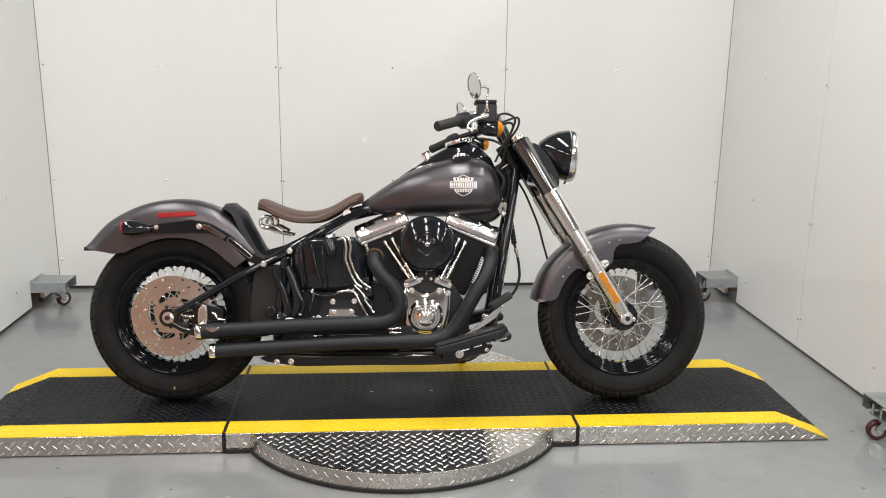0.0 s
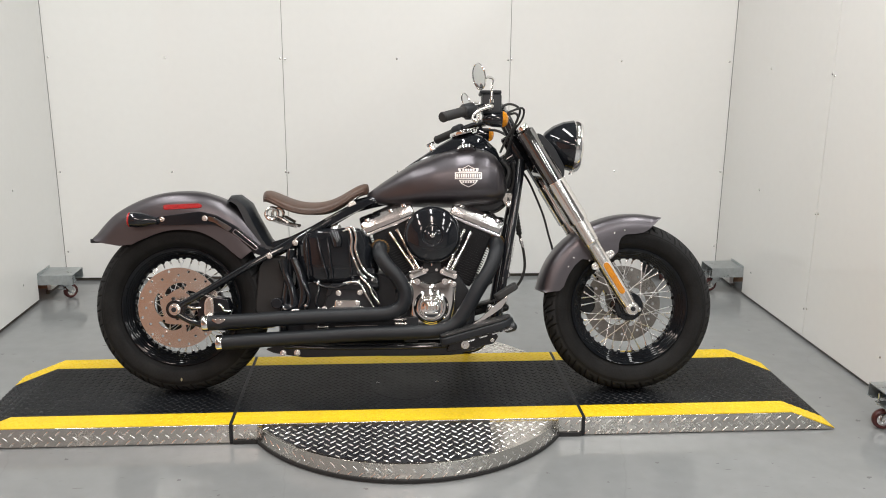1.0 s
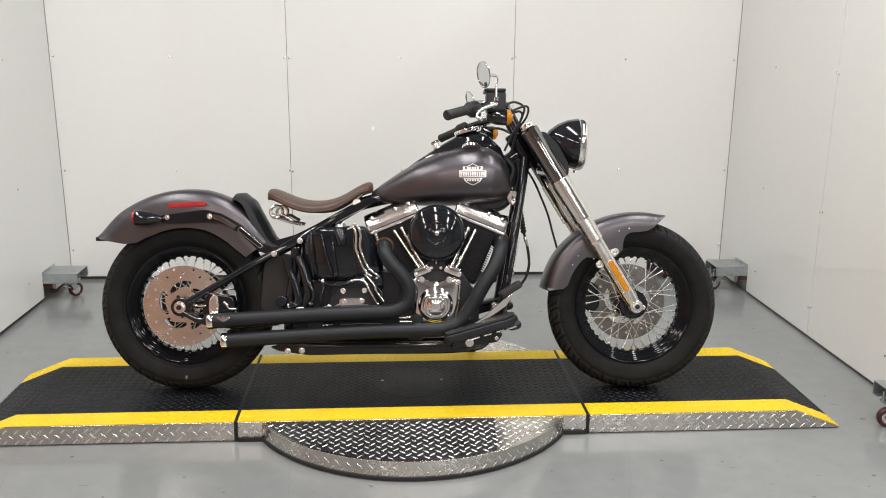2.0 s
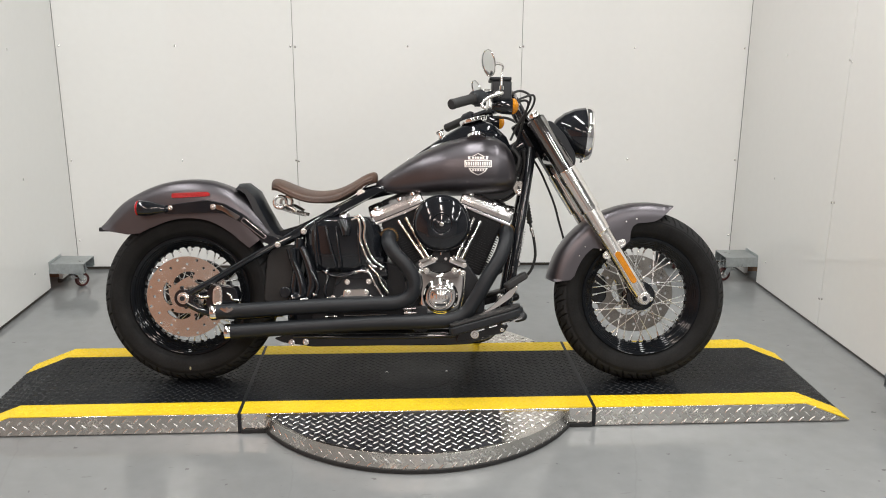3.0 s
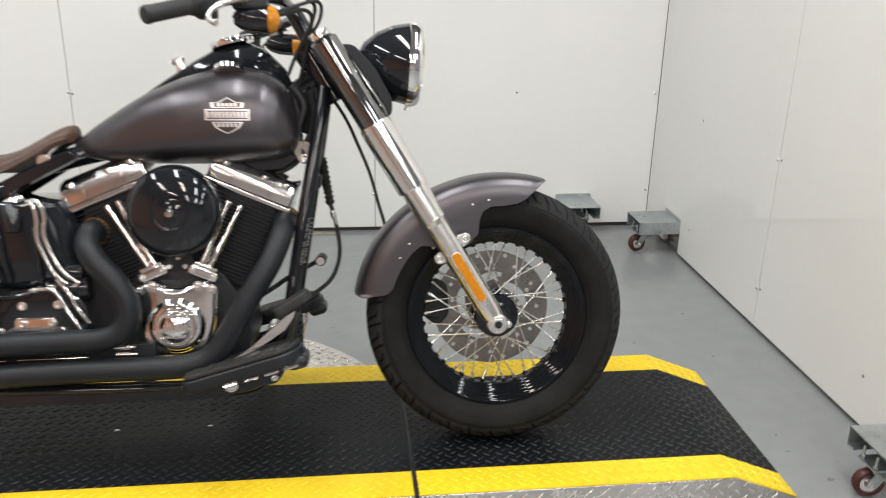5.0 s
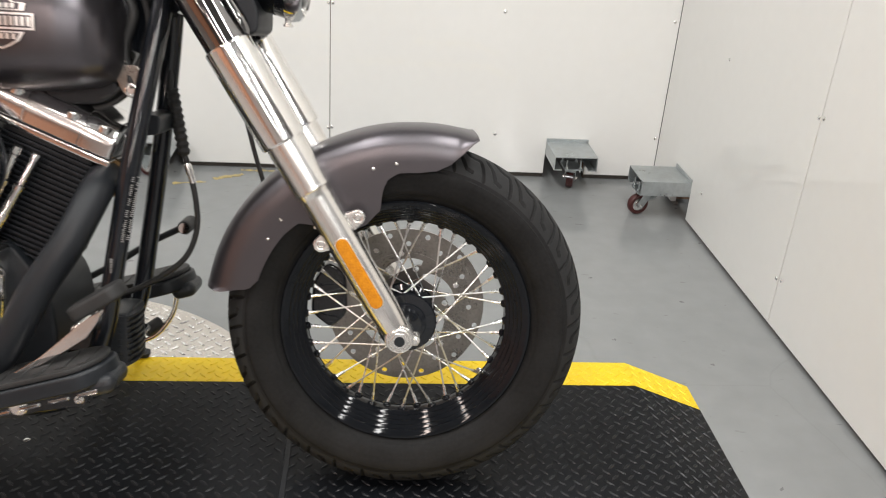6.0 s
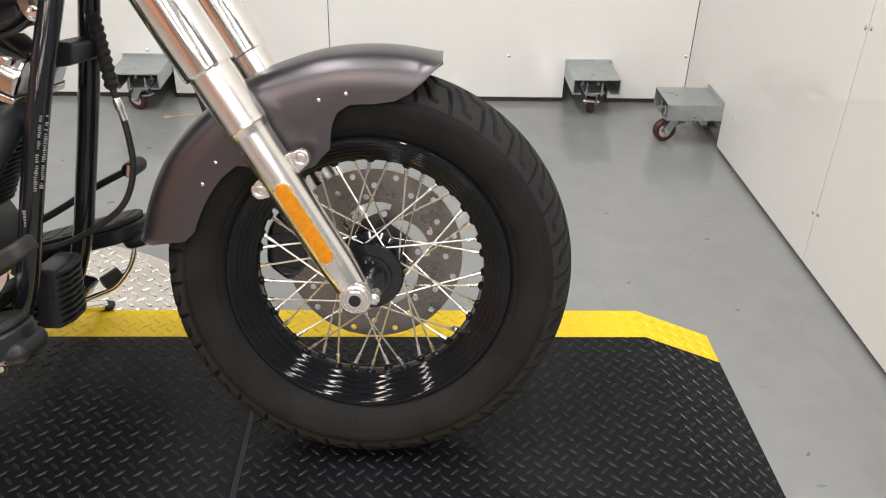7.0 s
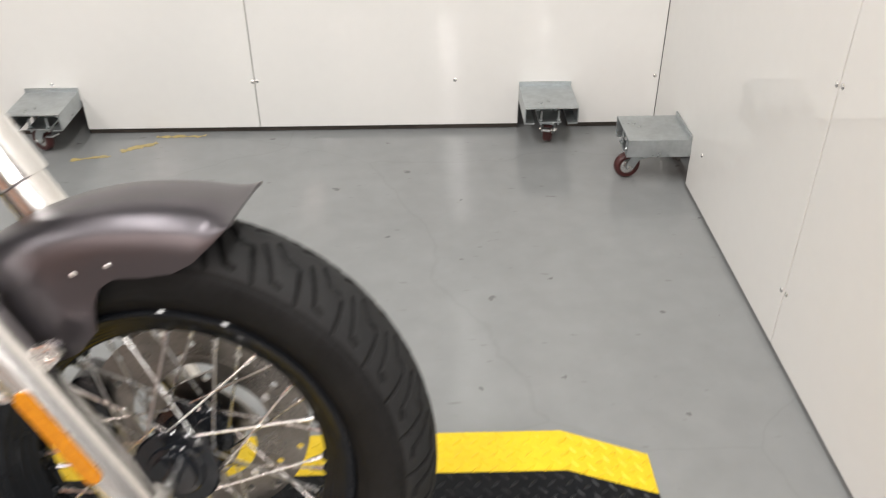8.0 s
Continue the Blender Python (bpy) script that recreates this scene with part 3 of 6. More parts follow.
for front in (True, False):
    o = disc_slice(front)
    bm = bmesh.new()
    slab(bm, o, -TZ, -0.016, 0.0008, m=FLAT, seg=1)
    part("disc", bm, M_ALU, table, "bare aluminium diamond plate")
    bm = bmesh.new()
    s = 1.006
    slab(bm, [(x * s, y * s if abs(y) > 0.32 else y) for x, y in o], -0.0165, -0.002, 0.002, m=FLAT, seg=1)
    part("rubber_base", bm, M_TRIMRUB, table, "black rubber base ring")


def on_table(u, v):
    return Vector((u, v, TZ + 0.0008)), Vector((1, 0, 0)), Vector((0, 1, 0)), Vector((0, 0, 1))


def on_rim(u, v):
    a = u / TR
    n = Vector((math.cos(a), math.sin(a), 0))
    return n * (TR + 0.0002) + Vector((0, 0, v)), Vector((-n.y, n.x, 0)), Vector((0, 0, 1)), n


PAINT_X = 0.575 - TT[0]
o = [p for p in disc_slice(True) if p[0] < PAINT_X]
o = [(x * 0.975 if i else x + 0.012, max(y * 0.985, -TR + 0.012) if i else y) for i, (x, y) in enumerate(o)]
o.append((PAINT_X, FRONT - TT[1] - 0.002))
bm = bmesh.new()
slab(bm, o, -TZ - 0.0008, -TZ + 0.0004, m=FLAT)
paint = part("painted_top", bm, M_MATWORN, table, "worn black paint on the tread plate")


def inside(u, v, r=TR - 0.012):
    return u * u + v * v < r * r


def painted(u, v):
    return u < PAINT_X - 0.006 and inside(u, v, TR - 0.024)


def on_plate(v0, v1, keep):
    return [(u, v, g) for u, v, g in diamonds(-TR, TR, v0, v1, 0.0385) if keep(u, v)]


lugs("tread_pattern", on_plate(-TR, FRONT - TT[1], painted), on_table, (0.0142, 0.0042, 0.0022), M_ALULUG, paint)
lugs("tread_pattern", on_plate(-TR, FRONT - TT[1], lambda u, v: inside(u, v) and not painted(u, v)), on_table, (0.0132, 0.004, 0.002), M_ALULUG, table)
lugs("tread_pattern", on_plate(REAR - TT[1], TR, inside), on_table, (0.0138, 0.0042, 0.0016), M_ALULUG, table)
a0 = math.pi - math.asin((FRONT - TT[1]) / TR)
lugs("rim_tread", diamonds(a0 * TR, (3 * math.pi - a0) * TR, 0.016, TZ, 0.0385), on_rim, (0.0138, 0.0034, 0.0013), M_ALULUG, table)

# remnants of yellow floor paint before the back wall
for x0, x1, y0, y1, a in ((0.36, 0.475, 4.795, 4.822, 12), (0.488, 0.60, 4.862, 4.895, 32), (0.58, 0.735, 4.936, 4.962, 2)):
    o = []
    for i in range(14):
        o.append((x0 + (x1 - x0) * i / 13, y0 + random.uniform(0, 0.012)))
    for i in range(13, -1, -1):
        o.append((x0 + (x1 - x0) * i / 13, y1 - random.uniform(0, 0.014)))
    cx, cy = (x0 + x1) / 2, (y0 + y1) / 2
    bm = bmesh.new()
    slab(bm, [(x - cx, y - cy) for x, y in o], -0.0012, -0.0001, m=pose(cx, cy, 0, 0, 0, a) @ FLAT)
    part("paint_remnant", bm, M_OLDPAINT, floor, "worn yellow paint remnant")

# ---- the motorcycle: x forward, y to its left, z up from the rear tyre's contact; it leans on its stand ----
BIKE = pose(-0.545, 3.243, 0.0755) @ pose(0, 0, 0, 0, 0, -2.16) @ pose(0, 0, 0, -12.2)
bike = thing("motorcycle", BIKE, "charcoal cruiser motorcycle with brown solo seat leaning on its stand", "motorcycle")
TO_Y = pose(0, 0, 0, -90)      # turns a lathe's axis from z to y
RX, RZ, RR = 0.012, 0.318, 0.318
FX, FZ, FR = 1.668, 0.3165, 0.3165


def P(name, bm, mat, label="", parent=None, angle=38, m=None):
    return part(name, bm, mat, parent or bike, label, angle, m)


def tyre_mesh(R, hw, bead, n, k):
    """A tyre with zigzag grooves cut into its tread; the axis is y."""
    pts = [(-0.041, bead), (-hw * 0.9, bead + 0.022), (-hw, R - 0.052), (-hw * 0.96, R - 0.036), (-hw * 0.84, R - 0.0215), (-hw * 0.55, R - 0.008), (0, R),
           (hw * 0.55, R - 0.008), (hw * 0.84, R - 0.0215), (hw * 0.96, R - 0.036), (hw, R - 0.052), (hw * 0.9, bead + 0.022), (0.041, bead)]
    prof = [(p.x, p.y) for p in smooth_path([(a, b, 0) for a, b in pts], k)]
    Y, Q = np.array([p[0] for p in prof]), np.array([p[1] for p in prof])
    A = np.arange(n) * 2 * np.pi / n
    # distance over the tread from the crown, 1 at its shoulder
    arc = np.concatenate([[0], np.cumsum(np.hypot(np.diff(Y), np.diff(Q)))])
    arc -= arc[np.argmin(np.abs(Y))]
    edge = np.abs(arc)[Q > R - 0.037].max()
    pitch = 2 * np.pi * R / 34
    cuts = ([(0.0, 0.1), (-0.015, 0.36), (-0.032, 0.41), (-0.047, 0.93)], [(0.014, 0.26), (-0.009, 0.8), (-0.021, 0.84)])
    S, W = np.meshgrid(A * R, arc, indexing="ij")
    YY = np.broadcast_to(Y, S.shape)
    depth = np.zeros_like(S)
    for sign, shift in ((-1, 0.0), (1, 0.5)):
        s = np.mod(S + shift * pitch, pitch)
        w = W * sign
        for zig in cuts:
            for (s0, v0), (s1, v1) in zip(zig, zig[1:]):
                for turn in (-2, -1, 0, 1, 2):
                    du, dv = s1 - s0, (v1 - v0) * edge
                    pu, pv = s - s0 - turn * pitch, w - v0 * edge
                    t = np.clip((pu * du + pv * dv) / (du * du + dv * dv), 0, 1)
                    d = np.hypot(pu - t * du, pv - t * dv)
                    depth = np.maximum(depth, np.clip((0.0032 - d) / 0.0009, 0, 1) * 0.0055)
    depth += np.where((np.abs(W) > edge) & (np.abs(W) < edge + 0.004), 0.0014, 0.0)
    for ring in (bead + 0.012, bead + 0.03, R - 0.06):
        depth -= np.where(np.abs(Q - ring) < 0.0012, 0.0009, 0.0)[None, :]
    rad = Q[None, :] - depth
    X, Z = rad * np.cos(A)[:, None], rad * np.sin(A)[:, None]
    k = len(Y)
    V = np.stack([X, YY, Z], -1).reshape(-1, 3)
    i, j = np.meshgrid(np.arange(n), np.arange(k - 1), indexing="ij")
    i2 = (i + 1) % n
    Fc = np.stack([i * k + j, i * k + j + 1, i2 * k + j + 1, i2 * k + j], -1).reshape(-1, 4)
    me = bpy.data.meshes.new("tyre")
    me.from_pydata(V.tolist(), [], Fc.tolist())
    me.polygons.foreach_set("use_smooth", [True] * len(me.polygons))
    me.materials.append(M_RUBBER)
    me.materials.append(M_TREAD)
    # uncut lands only: grooves keep the darker rubber, painting their shade
    worn = (np.abs(W) < edge) & (depth < 0.001)
    face = worn[i, j] & worn[i, j + 1] & worn[i2, j] & worn[i2, j + 1]
    me.polygons.foreach_set("material_index", face.reshape(-1).astype(np.int32))
    return me


def wheel(name, x, z, R, hw, label, n, k):
    bead = 0.2165
    bm = bmesh.new()
    half = [(bead + 0.002, 0.0435), (bead + 0.003, 0.0475), (bead + 0.0005, 0.0495), (bead - 0.0035, 0.0495), (bead - 0.0065, 0.0475)]
    for i in range(1, 49):
        t = i / 48
        half.append((bead - 0.0065 + (0.1795 - bead + 0.0065) * t - 0.0034 * abs(math.sin(5 * math.pi * t)) ** 0.8, 0.0475 - 0.0355 * t))
    inner = half + [(0.178, 0.0)] + [(r, -h) for r, h in reversed(half)]
    outer = [(bead - 0.004, -0.043), (bead - 0.004, -0.026), (0.188, -0.02), (0.188, 0.02), (bead - 0.004, 0.026), (bead - 0.004, 0.043)]
    lathe(bm, inner + outer, 96, TO_Y, closed=True)
    rim = P(name, bm, M_RIM, label, m=pose(x, 0, z))
    share("tyre", tyre_mesh(R, hw, bead, n, k), rim, Matrix(), "black rubber tyre with zigzag tread")
    bm = bmesh.new()
    lathe(bm, [(0, -0.052), (0.026, -0.052), (0.028, -0.044), (0.034, -0.043), (0.036, -0.04), (0.051, -0.0385), (0.0535, -0.0355), (0.051, -0.031), (0.041, -0.027), (0.036, -0.01),
               (0.036, 0.01), (0.041, 0.027), (0.051, 0.031), (0.0535, 0.0355), (0.051, 0.0385), (0.036, 0.04), (0.028, 0.052), (0, 0.052)], 40, TO_Y)
    part("hub", bm, M_GLOSS, rim, "gloss black hub")
    made = []
    for side in (-1, 1):
        for lean in (-1, 1):
            a = radians(62) * lean
            p0 = Vector((0.0445 * math.cos(a), side * (0.0355 if lean > 0 else 0.0335), 0.0445 * math.sin(a)))
            p1 = Vector((0.1775, side * 0.006, 0))
            bm = bmesh.new()
            rod(bm, p0, p1, 0.00155, seg=8)
            q = p1 + (p0 - p1).normalized() * 0.022
            rod(bm, q, p1 + (p1 - p0).normalized() * 0.002, 0.0027, 0.0036, seg=8)
            made.append(mesh_of("spoke", bm, M_SPOKE))
    bm = bmesh.new()
    lathe(bm, [(0.0085, -0.004), (0.008, 0.0), (0.0066, 0.0035), (0.0046, 0.0055), (0.0028, 0.006), (0, 0.006)], 14)
    seat_me = mesh_of("nipple_seat", bm, M_RIM)
    for k in range(10):
        for q, me in enumerate(made):
            turn = pose(0, 0, 0, 0, 36 * k + 9 * (q * 2 % 4 + q // 2), 0)
            share("spoke", me, rim, turn)
            share("nipple_seat", seat_me, rim, turn @ aim((0.179, (-1 if q < 2 else 1) * 0.006, 0), (0, (-1 if q < 2 else 1) * 0.02, 0)))
    return rim


def disc_outline(m_parent, y, r, mat, label):
    """A drilled brake disc with a slotted carrier, flat at y."""
    holes = [circle(0, 0, r * 0.68, 72)]
    for k in range(24):
        a = 2 * math.pi * k / 24
        rr = r * (0.93 if k % 2 else 0.81)
        holes.append(circle(rr * math.cos(a), rr * math.sin(a), 0.005, 10))
    bm = bmesh.new()
    slab(bm, circle(0, 0, r, 96), y - 0.0025, y + 0.0025, 0, holes)
    part("brake_disc", bm, mat, m_parent, label)
    bm = bmesh.new()
    holes = [circle(0, 0, 0.028, 32)]
    for k in range(5):
        a = 2 * math.pi * k / 5
        steps = [i / 14 for i in range(15)]
        far, near = [], []
        for t in steps:
            mid, half_w = r * (0.595 - 0.15 * t), r * (0.016 + 0.062 * math.sin(math.pi * min(1.0, t * 0.95 + 0.03)) ** 0.6)
            q = a + 1.12 * t
            far.append(((mid + half_w) * math.cos(q), (mid + half_w) * math.sin(q)))
            near.append(((mid - half_w) * math.cos(q), (mid - half_w) * math.sin(q)))
        holes.append(far + near[::-1])
        holes.append(circle(r * 0.50 * math.cos(a + 0.1), r * 0.50 * math.sin(a + 0.1), 0.0058, 12))
    o = circle(0, 0, r * 0.695, 96)
    slab(bm, o, y - 0.004, y + 0.003, 0, holes)
    part("disc_carrier", bm, mat, m_parent)
    for k in range(5):
        a = 2 * math.pi * k / 5 + 0.44
        bm = bmesh.new()
        rod(bm, (r * 0.69 * math.cos(a), y - 0.007, r * 0.69 * math.sin(a)), (r * 0.69 * math.cos(a), y + 0.006, r * 0.69 * math.sin(a)), 0.0062, seg=12)
        part("disc_rivet", bm, M_BOLT, m_parent)
        a += 0.4
        bm = bmesh.new()
        rod(bm, (0.038 * math.cos(a), y - 0.011, 0.038 * math.sin(a)), (0.038 * math.cos(a), y + 0.004, 0.038 * math.sin(a)), 0.0068, seg=6)
        part("disc_bolt", bm, M_SATIN, m_parent)


front_wheel = wheel("front_wheel", FX, FZ, FR, 0.0645, "gloss black stepped rim with chrome wire spokes", 1900, 12)
disc_outline(front_wheel, 0.066, 0.146, M_DARKDISC, "drilled steel brake disc")
bm = bmesh.new()
a = radians(-33)
rod(bm, (0.186 * math.cos(a), -0.014, 0.186 * math.sin(a)), (0.166 * math.cos(a), -0.03, 0.166 * math.sin(a)), 0.0042, seg=12)
rod(bm, (0.166 * math.cos(a), -0.03, 0.166 * math.sin(a)), (0.158 * math.cos(a), -0.036, 0.158 * math.sin(a)), 0.0052, seg=10)
part("valve_stem", bm, M_BOLT, front_wheel, "metal tyre valve stem")
rear_wheel = wheel("rear_wheel", RX, RZ, RR, 0.07, "gloss black stepped rim with chrome wire spokes", 1200, 9)
disc_outline(rear_wheel, -0.079, 0.146, M_STEEL, "drilled steel brake disc")
bm = bmesh.new()
lathe(bm, [(0.03, 0.055), (0.09, 0.055), (0.12, 0.06), (0.125, 0.066), (0.125, 0.094), (0.118, 0.096), (0.03, 0.09)], 60, TO_Y, closed=True)
part("drive_pulley", bm, M_SATIN, rear_wheel, "black belt drive pulley")
bm = bmesh.new()
lathe(bm, [(0, 0.0012), (0.004, 0.001), (0.005, 0.0)], 14, pose(0.004, -0.0706, -0.264, 90) @ Matrix.Diagonal((0.7, 1.3, 1, 1)))
part("paint_dot", bm, M_BALANCE, rear_wheel, "pale balance dot on the tyre wall")

# fenders
def fender(name, cx, cz, top, low, hw, a0, a1, sh, label, n=64, inset=0.0):
    """A rolled sheet over a wheel. top, low: tables of (degrees about the axle, radius) of the crown and of the side's edge."""
    rings = []
    for i in range(n + 1):
        a = a0 + (a1 - a0) * i / n
        rt, rl = lerp(top, a), lerp(low, a)
        w = hw
        sec = []
        shoulder = max(rl + 0.002, rt - sh)
        for y, r in ((-w, rl), (-w, rl + (shoulder - rl) * 0.33), (-w, rl + (shoulder - rl) * 0.66)):
            sec.append((y, r))
        for k in range(11):
            t = math.pi * k / 10
            c, s = -math.cos(t), math.sin(t)
            sec.append((w * (abs(c) ** 0.62) * (1 if c > 0 else -1), shoulder + (rt - shoulder) * abs(s) ** 0.8))
        for y, r in ((w, rl + (shoulder - rl) * 0.66), (w, rl + (shoulder - rl) * 0.33), (w, rl)):
            sec.append((y, r))
        ca, sa = math.cos(radians(a)), math.sin(radians(a))
        rings.append([(cx + r * ca, y, cz + r * sa) for y, r in sec])
    bm = bmesh.new()
    loft(bm, rings, cap=False, closed=False)
    ob = P(name, bm, M_DENIM, label, angle=80)
    sol = ob.modifiers.new("sheet", "SOLIDIFY")
    sol.thickness, sol.offset = 0.004, -1
    return ob


def polar(cx, cz, pts):
    return sorted((math.degrees(math.atan2(z - cz, x - cx)) % 360, math.hypot(x - cx, z - cz)) for x, z in pts)


REAR_TOP = polar(RX, RZ, [(-0.3, 0.575), (-0.228, 0.658), (-0.156, 0.701), (-0.073, 0.732), (0.016, 0.744), (0.09, 0.74), (0.175, 0.711), (0.248, 0.655), (0.311, 0.58)])
REAR_LOW = polar(RX, RZ, [(-0.295, 0.560), (-0.247, 0.551), (-0.197, 0.542), (-0.153, 0.547), (-0.097, 0.573), (-0.037, 0.595), (0.024, 0.602), (0.094, 0.593), (0.155, 0.562), (0.205, 0.522),
                          (0.236, 0.497), (0.27, 0.489), (0.311, 0.51)])
rear_fender = fender("rear_fender", RX, RZ, REAR_TOP, REAR_LOW, 0.094, 38, 140.5, 0.075, "charcoal denim painted rear fender")
FRONT_TOP = [(70, 0.352), (76, 0.350), (90, 0.346), (110, 0.344), (130, 0.346), (150, 0.350), (171, 0.350)]
FRONT_LOW = [(72.5, 0.345), (75, 0.318), (78, 0.294), (82, 0.279), (88, 0.272), (95, 0.271), (99, 0.262), (101.5, 0.245), (104, 0.213), (112, 0.196), (124, 0.196),
             (131, 0.232), (136, 0.258), (143, 0.263), (153, 0.264), (163, 0.264), (167, 0.275), (170, 0.32), (171, 0.345)]
front_fender = fender("front_fender", FX, FZ, FRONT_TOP, FRONT_LOW, 0.079, 72.5, 170, 0.047, "charcoal denim painted front fender", n=110)

# fuel tank
TANK = [(0.69, 0.733, 0.708, 0.022), (0.70, 0.742, 0.702, 0.036), (0.74, 0.772, 0.693, 0.066), (0.80, 0.812, 0.687, 0.096), (0.86, 0.848, 0.685, 0.12), (0.94, 0.883, 0.684, 0.142),
        (1.02, 0.904, 0.684, 0.155), (1.08, 0.909, 0.686, 0.159), (1.13, 0.899, 0.69, 0.155), (1.165, 0.876, 0.696, 0.143), (1.19, 0.84, 0.706, 0.12), (1.203, 0.79, 0.73, 0.075)]


def tank_at(x):
    return [lerp([(s[0], s[k]) for s in TANK], x) for k in (1, 2, 3)]


def tank_ring(x, n=40):
    zt, zb, w = tank_at(x)
    zm = zb + (zt - zb) * 0.46
    ring = []
    for i in range(n):
        a = 2 * math.pi * i / n
        c, s = math.cos(a), math.sin(a)
        e = 0.78 if s > 0 else 0.62
        ring.append((x, w * abs(c) ** 0.86 * (1 if c > 0 else -1), zm + ((zt - zm) if s > 0 else (zm - zb)) * abs(s) ** e * (1 if s > 0 else -1)))
    return ring


def tank_y(x, z):
    """How far the tank's flank stands out at x, z."""
    zt, zb, w = tank_at(x)
    zm = zb + (zt - zb) * 0.46
    s = min(0.999, abs(z - zm) / ((zt - zm) if z > zm else (zm - zb)))
    s = s ** (1 / (0.78 if z > zm else 0.62))
    return w * max(0, 1 - s * s) ** 0.43


knots = [s[0] for s in TANK]
stations = [p.x for p in smooth_path([(k, 0, 0) for k in knots], 3)]
bm = bmesh.new()
loft(bm, [tank_ring(x) for x in stations])
tank = P("fuel_tank", bm, M_DENIM, "teardrop fuel tank in charcoal denim paint", angle=70)
sub = tank.modifiers.new("round", "SUBSURF")
sub.levels = sub.render_levels = 1


def flank(name, outline, mat, lift=0.0012, thick=0.0016, label="", holes=()):
    """A thin badge piece that follows the tank's right flank."""
    bm = bmesh.new()
    slab(bm, outline, 0, thick, 0, holes)
    bmesh.ops.subdivide_edges(bm, edges=[e for e in bm.edges if e.calc_length() > 0.012], cuts=2, use_grid_fill=True)
    for v in bm.verts:
        v.co.y = -tank_y(v.co.x, v.co.z) - lift - (0 if v.co.y > thick / 2 else thick)
    return P(name, bm, mat, label, parent=tank)


ex, ez = 1.058, 0.796
bar = [(ex - 0.048, ez - 0.012), (ex + 0.048, ez - 0.012), (ex + 0.048, ez + 0.012), (ex - 0.048, ez + 0.012)]
bar_in = [(ex - 0.044, ez - 0.009), (ex + 0.044, ez - 0.009), (ex + 0.044, ez + 0.009), (ex - 0.044, ez + 0.009)]
flank("badge_bar", bar, M_BADGE, lift=0.002, label="chrome badge bar", holes=[bar_in])
for i in range(11):
    w = 0.0052
    x = ex - 0.040 + i * 0.008
    flank("badge_stroke", [(x - w / 2, ez - 0.0066), (x + w / 2, ez - 0.0066), (x + w / 2, ez + 0.0066), (x - w / 2, ez + 0.0066)], M_BADGE, lift=0.002)
sh = [(ex - 0.034, ez + 0.015), (ex - 0.036, ez + 0.026), (ex - 0.02, ez + 0.027), (ex, ez + 0.038), (ex + 0.02, ez + 0.027), (ex + 0.036, ez + 0.026), (ex + 0.034, ez + 0.015)]
sh_in = [(x * 0.8 + ex * 0.2, z * 0.8 + (ez + 0.023) * 0.2) for x, z in sh]
flank("badge_shield_top", sh, M_BADGE, label="chrome shield outline", holes=[sh_in])
sb = [(ex - 0.034, ez - 0.015), (ex + 0.034, ez - 0.015), (ex + 0.026, ez - 0.028), (ex + 0.012, ez - 0.036), (ex, ez - 0.041), (ex - 0.012, ez - 0.036), (ex - 0.026, ez - 0.028)]
sb_in = [(x * 0.8 + ex * 0.2, z * 0.8 + (ez - 0.025) * 0.2) for x, z in sb]
flank("badge_shield_foot", sb, M_BADGE, label="chrome shield outline", holes=[sb_in])
for dx in (-0.018, -0.009, 0, 0.009, 0.018):
    for dz, h in ((0.0215, 0.007), (-0.022, 0.008)):
        flank("badge_stroke", [(ex + dx - 0.003, ez + dz - h / 2), (ex + dx + 0.003, ez + dz - h / 2), (ex + dx + 0.003, ez + dz + h / 2), (ex + dx - 0.003, ez + dz + h / 2)], M_BADGE)

# console on the tank
bm = bmesh.new()
ridge = [(0.83, 0.832, 0.01, 0.02), (0.86, 0.853, 0.022, 0.03), (0.90, 0.88, 0.034, 0.04), (0.96, 0.918, 0.044, 0.05), (1.02, 0.953, 0.052, 0.07), (1.07, 0.967, 0.054, 0.08), (1.12, 0.952, 0.046, 0.075), (1.17, 0.905, 0.03, 0.055), (1.19, 0.862, 0.014, 0.03)]
loft(bm, [[(x, w * math.cos(a), z - h + h * max(-0.5, math.sin(a)) if math.sin(a) < 0 else z - h + h * math.sin(a) ** 0.7) for a in [2 * math.pi * i / 20 for i in range(20)]] for x, z, w, h in ridge])
console = P("dash_console", bm, M_GLOSS, "gloss black dash console on the tank", angle=60)
bm = bmesh.new()
lathe(bm, [(0, 0), (0.05, 0), (0.052, 0.008), (0.05, 0.014), (0.044, 0.015), (0.043, 0.011), (0, 0.011)], 36, pose(1.05, 0, 0.956, 0, -14, 0))
P("speedometer", bm, M_CHROME, "chrome ringed speedometer", parent=console)
bm = bmesh.new()
lathe(bm, [(0, 0), (0.014, 0), (0.015, 0.006), (0.012, 0.014), (0.013, 0.018), (0.011, 0.026), (0, 0.028)], 20, pose(0.935, 0, 0.897, 0, -25, 0))
box(bm, -0.016, 0.016, -0.005, 0.005, 0.02, 0.032, 0.002, pose(0.935, 0, 0.897, 0, -25, 20))
P("ignition_knob", bm, M_CHROME, "chrome ignition knob", parent=console)
for s in (-1, 1):
    bm = bmesh.new()
    lathe(bm, [(0, 0.016), (0.02, 0.014), (0.03, 0.009), (0.034, 0.004), (0.034, -0.006), (0, -0.006)], 28, pose(1.055, s * 0.092, 0.893, -s * -26, 0, 0))
    P("fuel_cap", bm, M_CHROME, "low chrome fuel cap", parent=tank)

